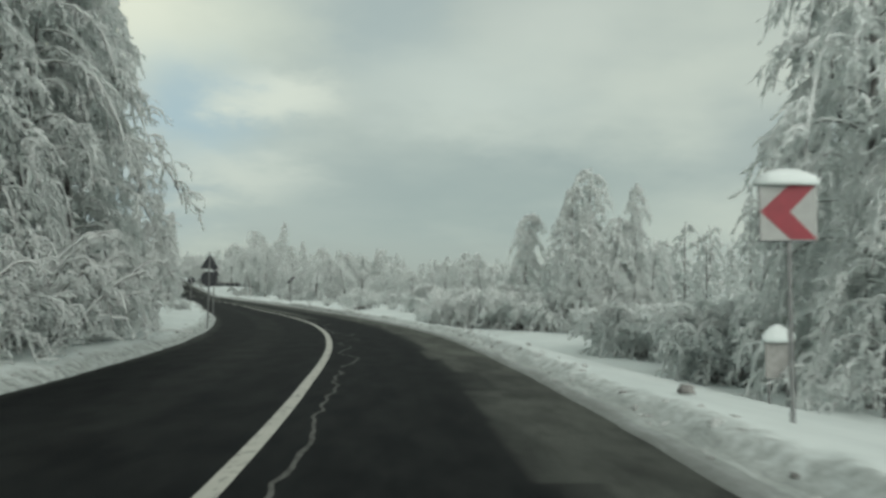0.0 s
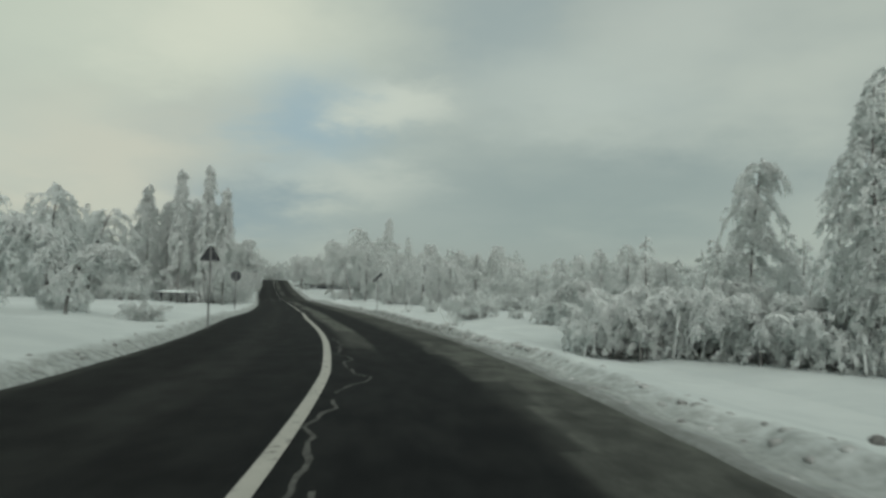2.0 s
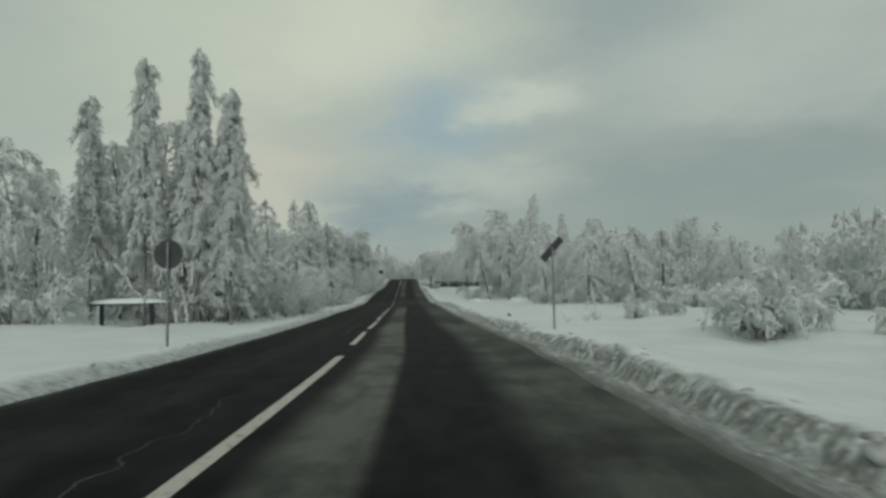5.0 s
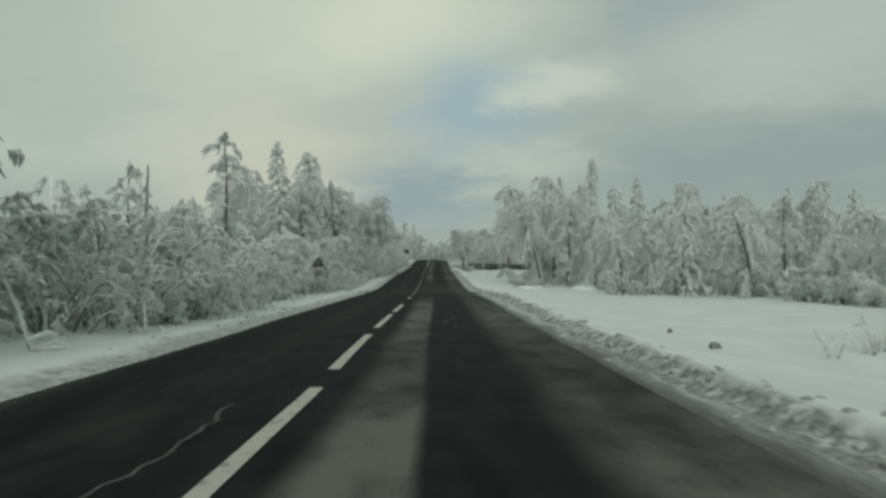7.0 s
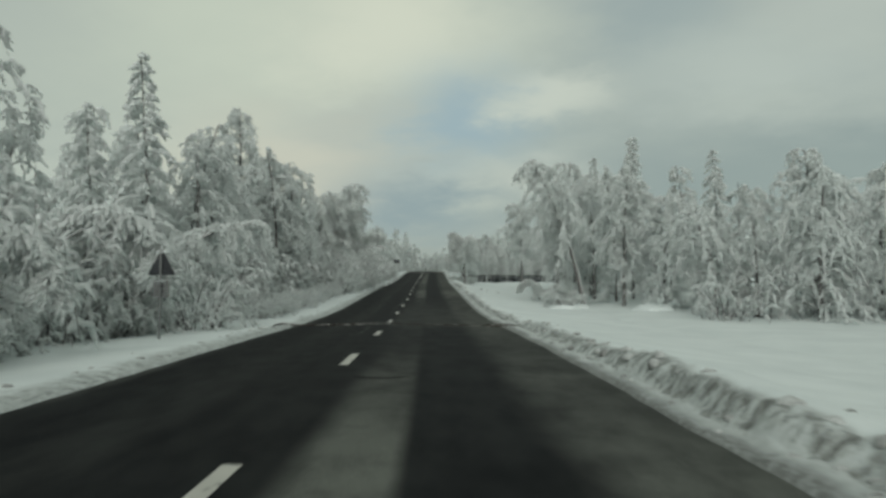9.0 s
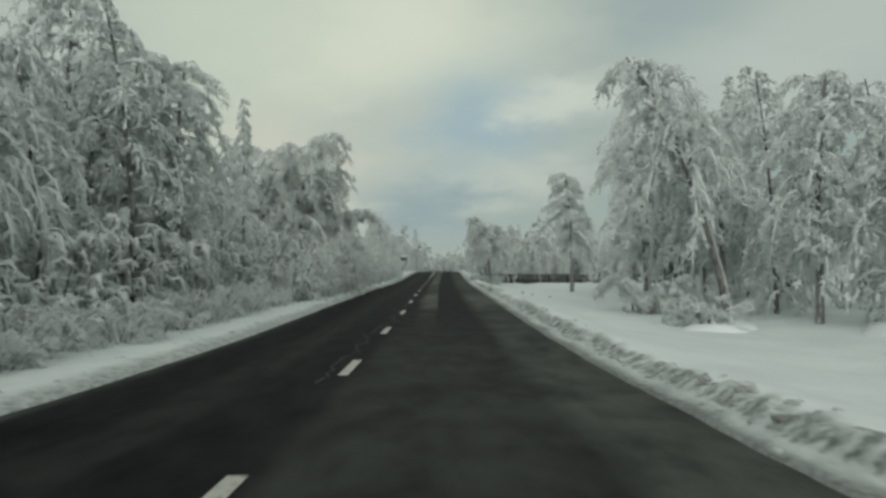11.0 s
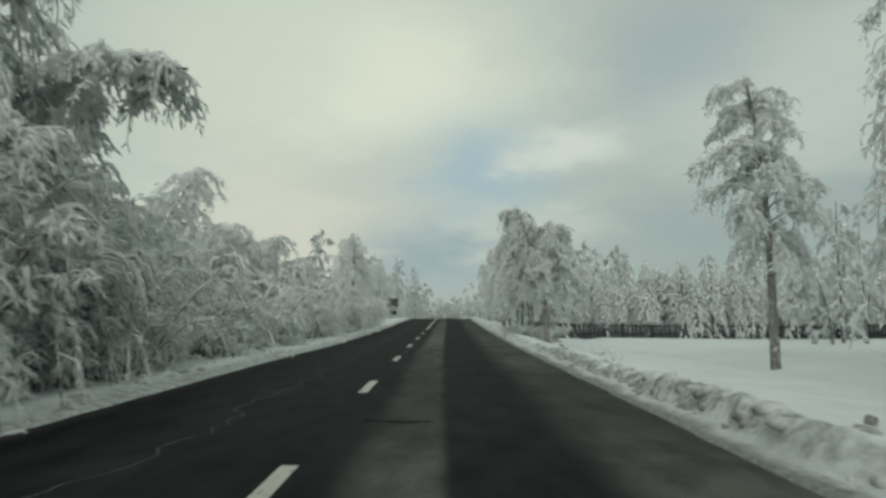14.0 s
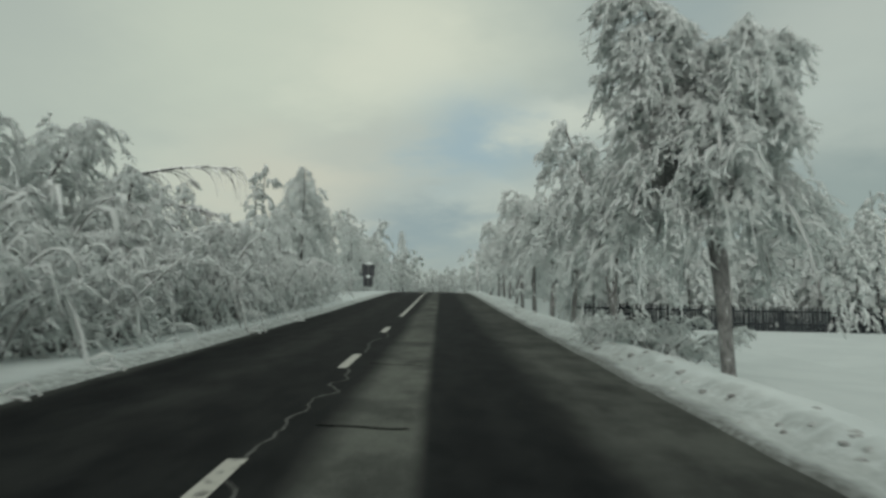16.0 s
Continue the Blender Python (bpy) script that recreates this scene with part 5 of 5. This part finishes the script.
for s, d, w, z, a in ((90, -9.2, 0.66, 1.05, 0), (89.7, -11.3, 0.62, 1.0, 80), (91, -14.0, 0.7, 0.88, 190), (89.4, -7.6, 0.6, 0.88, 260), (92.5, -12.6, 0.6, 0.78, 140), (91.5, -10.2, 0.6, 0.8, 30), (93.0, -8.6, 0.7, 0.8, 100)):
    stand(lanky, s, d, a, w, z)
stand(birch[2], 91.8, -8.4, 40, 0.8, 0.72), stand(birch[0], 93.5, -10.8, 140, 0.75, 0.66)
stand(bush[1], 93, -9.3, 0), stand(bush[1], 90, -10, 60, 1.0), stand(bush[0], 87, -15, 60, 1.0)
for s, d, k, z in ((84, -20, 0, 1.0), (80, -24, 3, 1.0), (88, -18, 1, 0.95), (76, -29, 0, 1.0), (72, -33, 2, 1.1), (83, -30, 1, 1.0), (92, -22, 3, 0.9), (68, -38, 0, 1.1), (98, -20, 2, 0.85)):
    stand(billow[k % 3], s, d, RNG.uniform(0, 360), 0.95 * z)
stand(birch[0], 94.0, -12.2, 20, 0.9), stand(birch[1], 95.5, -14.5, 130, 0.9)
# snowy scrub and the wood on the left
for i, s in enumerate(np.arange(97.5, 240, 1.75)):
    low = 0.5 if 138 < s < 168 else 0.95
    if not 132 < s < 139 and not 120.0 < s < 130.0:
        stand(bush[(0, 1, 2, 1, 0)[i % 5]], s + RNG.uniform(-0.6, 0.6), -RNG.uniform(7.2, 8.0) - (1.2 if 108 < s < 126 else 0), RNG.uniform(0, 360), low * RNG.uniform(0.8, 1.05))
    if i % 3 < 2:
        stand(brush[i % 2], s + RNG.uniform(-0.8, 0.8), -RNG.uniform(9.8, 12.0), RNG.uniform(0, 360), RNG.uniform(0.95, 1.3))
    if i % 2 and (s < 138 or s > 182):
        stand(brush[i % 2], s + RNG.uniform(-0.8, 0.8), -RNG.uniform(12.5, 18), RNG.uniform(0, 360), RNG.uniform(1.1, 1.5))
    if i % 9 == 4 and not 134 < s < 170:
        stand(arch, s, -RNG.uniform(8.8, 10), RNG.uniform(0, 60), RNG.uniform(0.75, 1.05))
stand_xy(arch, -49.3, 116.7, 23, 1.5), stand(bush[0], 123.5, -10.4, 30, 0.9), stand(bush[1], 127.0, -10.6, 200, 0.9), stand(bush[0], 129.6, -9.8, 100, 0.9), stand(bush[2], 121.0, -9.4, 140, 1.0)
stand(pine, 128.1, -13.3, 0, 1.0), stand(mid[2], 125, -14.5, 0, 0.62), stand(mid[0], 131.5, -14.0, 0, 0.75), stand(bowed[0], 133, -10.2, 60, 0.9)
stand(spruce[1], 138.5, -11.8, 0, 1.17), stand(spruce[1], 138.5, -14.2, 0, 0.95), stand(mid[3], 142, -10.8, 90, 0.85), stand(mid[0], 146, -11.5, 0, 0.85), stand(spruce[0], 112, -24, 0, 0.75)
for s, d, k, z in ((149, -12.2, 1, 0.9), (153, -11, 3, 0.85), (157, -11.8, 0, 0.9), (160, -15, 2, 1.1), (151, -17, 0, 1.1), (145, -18, 1, 1.1), (169, -11.6, 1, 0.42), (172, -13, 3, 0.5), (163, -18, 0, 0.9), (175, -18, 1, 0.9)):
    stand(mid[k], s, d, RNG.uniform(0, 360), z)
stand(birch[2], 158.4, -13.1, 0, 1.15), stand(birch[0], 161.5, -10.4, 50, 0.95), stand(birch[1], 160.0, -12.2, 250, 1.05), stand(spruce[1], 181.0, -15.6, 30, 1.05), stand(spruce[1], 178.5, -14.2, 130, 0.85)
stand(drooping, 180.5, -10.3, yaw_at(179) + 5, 0.98, 1.02), stand(birch[0], 183.5, -9.0, 120, 0.95, 0.62), stand(birch[0], 186.5, -9.8, 30, 0.8, 0.58), stand(birch[1], 190, -10.4, 200, 0.8, 0.66), stand(birch[0], 194.5, -10.4, 300, 0.8, 0.46), stand(birch[1], 198.5, -10.2, 100, 0.75, 0.42), stand(birch[0], 182, -9.0, 70, 0.7), stand(birch[1], 181.3, -12.0, 70, 1.02), stand(drooping, 179.8, -12.4, yaw_at(178) - 20, 0.85, 0.92), stand(spruce[1], 170.0, -9.9, 60, 0.72, 1.06), stand(spruce[1], 171.5, -11.6, 160, 0.7, 0.9), stand(bush[1], 184, -9.0, 20, 1.4)
stand(drooping, 219.5, -13.6, yaw_at(219) - 5, 0.74, 0.60), stand(birch[1], 216, -11.8, 40, 0.62), stand(mid[2], 187, -9.2, 40, 0.62), stand(mid[0], 191, -9.0, 200, 0.55), stand(birch[2], 250, -10.2, 0, 0.8), stand(birch[0], 254, -11.0, 90, 0.85), stand(drooping, 208, -12.5, yaw_at(208), 0.55), stand(drooping, 210.5, -16.6, yaw_at(211), 0.9, 0.86)
for s, d, k, z in ((188, -12, 0, 0.75), (189, -9.6, 2, 0.6), (192, -11.5, 2, 0.62), (196, -13, 3, 0.6), (199, -11, 0, 0.5), (204, -13, 2, 0.52), (211, -14, 1, 0.6), (224, -13, 2, 0.55), (227, -11, 3, 0.5), (233, -12, 0, 0.5), (257, -10, 1, 0.9), (259, -11.5, 0, 0.85), (244, -13, 2, 0.55), (285, -11, 3, 0.8), (298, -10, 0, 0.85), (310, -12, 1, 0.9)):
    stand(mid[k], s, d, RNG.uniform(0, 360), z)
for i, s in enumerate(np.arange(141, 164, 3.2)):
    stand(mid[(0, 3, 1, 2)[i % 4]], s, -RNG.uniform(9.6, 13.5), RNG.uniform(0, 360), RNG.uniform(0.8, 1.0))
stand(birch[0], 204, -10.5, 40, 0.6, 0.5), stand(billow[0], 220.0, -10.2, yaw_at(220), 0.68, 0.55)
stand(overhang, 183.6, -9.2, yaw_at(183), 1.0, 0.93)
stand(billow[0], 185.0, -8.7, yaw_at(185), 0.80, 0.70), stand(drooping, 182.6, -9.5, yaw_at(183) - 10, 0.80, 0.80)
for s, d, a, z in ((176.4, -8.7, 20, 0.85), (178.6, -8.2, 130, 1.0), (181.0, -8.4, 250, 1.05), (184.0, -8.2, 70, 0.95), (187.2, -8.4, 310, 0.75), (221.0, -8.9, 40, 0.95), (223.6, -8.3, 200, 0.8), (215.5, -9.4, 120, 0.95)):
    stand(thicket, s, d, a, z)
for i in range(18):
    stand(mid[i % 4], 240 + i * 5, 9.5 + RNG.uniform(0, 4.0), RNG.uniform(0, 360), RNG.uniform(0.6, 0.8))
    stand(mid[(i + 1) % 4], 242 + i * 5, -9.5 - RNG.uniform(0, 3.5), RNG.uniform(0, 360), RNG.uniform(0.55, 0.75) + 0.01 * i)
# young spruces behind the fence
for i in range(96):
    row = i // 24
    d = 8.5 + (i % 24) * 1.6 + RNG.uniform(-0.5, 0.5)
    stand(young[int(RNG.integers(0, 3))], 234.55 + row * 2.0 + RNG.uniform(-0.3, 0.5), d, RNG.uniform(0, 360), RNG.uniform(0.8, 1.2) * (1 + 0.12 * row))

stand(spruce[1], 352, -8.0, 0, 1.5)
stand(spruce[1], 360, 9.0, 90, 1.4)

# a dead trunk in the scrub
sx, sy, sz = spot(123.0, -16.4)
dead = thing("dead_tree", pose(sx, sy, sz, 0, 1, 0), "bare broken trunk standing in snowy scrub", "tree")
child("trunk", mesh_of("trunk", *tubes(np.array([[(0, 0, -0.3), (0.05, 0, 2), (0.02, 0.04, 4.6), (0.05, 0.02, 7.4)]], float), np.array([[0.13, 0.11, 0.09, 0.05]]), 8), M_BARK), dead)

# a dead tree whose long bare limb reaches out towards the road
lx, ly, lz = spot(221.5, -11.8)
bare = thing("dead_tree", pose(lx, ly, lz, 0, 0, yaw_at(221)), "leaning dead tree with one long bare limb towards the road", "tree")
child("trunk", mesh_of("trunk", *tubes(np.array([[(0, 0, -0.3), (0.3, 0, 2), (0.5, 0, 4), (0.55, 0.05, 4.6), (0.6, 0.1, 5.0)]], float), np.array([[0.14, 0.12, 0.10, 0.08, 0.04]]), 8), M_BARK), bare)
rt = np.random.default_rng(9)
for limb in (((0.5, 0, 4.6), (1.4, 0.1, 4.95), (2.6, 0, 5.15), (3.6, -0.1, 5.2), (4.7, 0, 5.15)), ((0.45, 0, 3.3), (1.5, -0.2, 3.75), (2.6, -0.3, 3.85), (3.5, -0.2, 3.7), (4.2, -0.2, 3.5))):
    limb = np.array([limb], float)
    bough = child("limb", mesh_of("limb", *tubes(limb, np.array([[0.07, 0.06, 0.045, 0.03, 0.01]]), 6), M_BARK), bare, "bare grey limb with drooping twigs")
    lb, la = along(limb, rt.uniform(0.2, 0.98, (1, 40)))
    lt = arcs(lb[0], la[0] + rt.normal(0, 0.7, 40), rt.uniform(0.6, 1.7, 40), np.full(40, 0.1), rt.uniform(0.3, 1.0, 40), 5, rt)
    child("twig", mesh_of("twig", *tubes(lt, np.linspace(0.022, 0.006, 5)[None] * np.ones((40, 1)), 4), M_BARK), bough)

# ---- woods behind, too far to tell tree from tree ----
def far_wood(name, spots, label, grow=1.0):
    models = [broadleaf(201, 9.5, 2.8, NL=17, NS=3, NT=6, twig=0.12, hang=0.8, lined=False, far=True), broadleaf(202, 9, 2.4, NL=17, NS=3, NT=6, twig=0.12, hang=0.8, shape="column", lined=False, far=True), conifer(203, 10, 1.9, NL=40, NS=8, twig=0.12, far=True), broadleaf(204, 8, 3.0, bend=(0.3, 0), NL=17, NS=3, NT=6, twig=0.12, hang=0.8, shape="round", lined=False, far=True)]
    pieces, trunks = [], []
    for s, d in spots:
        k = int(RNG.choice([0, 0, 1, 1, 3, 3, 0, 3, 2]))
        (wv, wf), (sv, sf) = models[k][:2]
        a, z = RNG.uniform(0, math.tau), grow * RNG.uniform(0.75, 1.2)
        rot = np.array([[math.cos(a), -math.sin(a), 0], [math.sin(a), math.cos(a), 0], [0, 0, 1]]) * z
        foot = np.array(spot(s, d))
        pieces.append((sv @ rot.T + foot, sf))
        n = 9 * 8
        trunks.append((wv[:n] @ rot.T + foot, wf[(wf < n).all(1)]))
    ob = tagged(new(name), label, "forest", kind="stuff")
    child("crown", mesh_of("crown", *joined(pieces), M_FROST), ob)
    child("trunk", mesh_of("trunk", *joined(trunks), M_BARK), ob)


far_wood("far_wood", [(RNG.uniform(150, 232), RNG.uniform(24, 60)) for _ in range(45)] + [(RNG.uniform(246, 330), RNG.uniform(12, 75)) for _ in range(75)] + [(RNG.uniform(70, 150), RNG.uniform(48, 95)) for _ in range(75)] + [(RNG.uniform(20, 70), RNG.uniform(30, 70)) for _ in range(35)], "frost-white birch and spruce wood beyond the snowy field")
far_wood("far_wood", [(RNG.uniform(100, 250), -RNG.uniform(20, 45)) for _ in range(80)] + [(RNG.uniform(245, 340), -RNG.uniform(10, 50)) for _ in range(60)] + [(RNG.uniform(-10, 100), -RNG.uniform(32, 60)) for _ in range(45)], "frost-white mixed wood left of the road")
far_wood("far_wood", [(RNG.uniform(320, 420), RNG.choice([-1.6, 1]) * RNG.uniform(5.5, 22)) for _ in range(84)] + [(RNG.uniform(465, 490), RNG.uniform(-30, 30)) for _ in range(24)] + [(RNG.uniform(430, 462), RNG.uniform(-13, 9)) for _ in range(34)] + [(RNG.uniform(-75, -62), RNG.uniform(-40, 40)) for _ in range(22)], "frost-white trees beyond the crest of the road", 1.25)

# ---- clods of ice on the banks, and dark lumps in place of pits ----
# the three near s 180 stand in for shaded pits in the snow
for i, (s, d, z) in enumerate(((9.9, 4.05, 0.17), (24, 5.5, 0.18), (27, 4.6, 0.16), (31, 5.2, 0.14), (95.5, 5.2, 0.16), (100, 5.8, 0.12), (181.5, 5.6, 0.15), (180.3, 6.1, 0.10), (180, 7.2, 0.10), (100.3, -7.8, 0.3), (204, 5.0, 0.2), (61, 5.5, 0.15))):
    x, y, h = spot(s, d)
    me = bpy.data.meshes.new("dark_clod")
    bm = lump(1.4 * z, z, 0.8 * z, i + 20, rough=0.45)
    bm.to_mesh(me)
    bm.free()
    me.materials.append(M_CLOD)
    ob = new("dark_clod", me)
    ob.matrix_world = pose(x, y, h + 0.02, 0, 0, i * 50)
    tagged(ob, "dark lump on the snow bank, ploughed ice and pit stand-in alike", "ice clod", "clods on the banks")
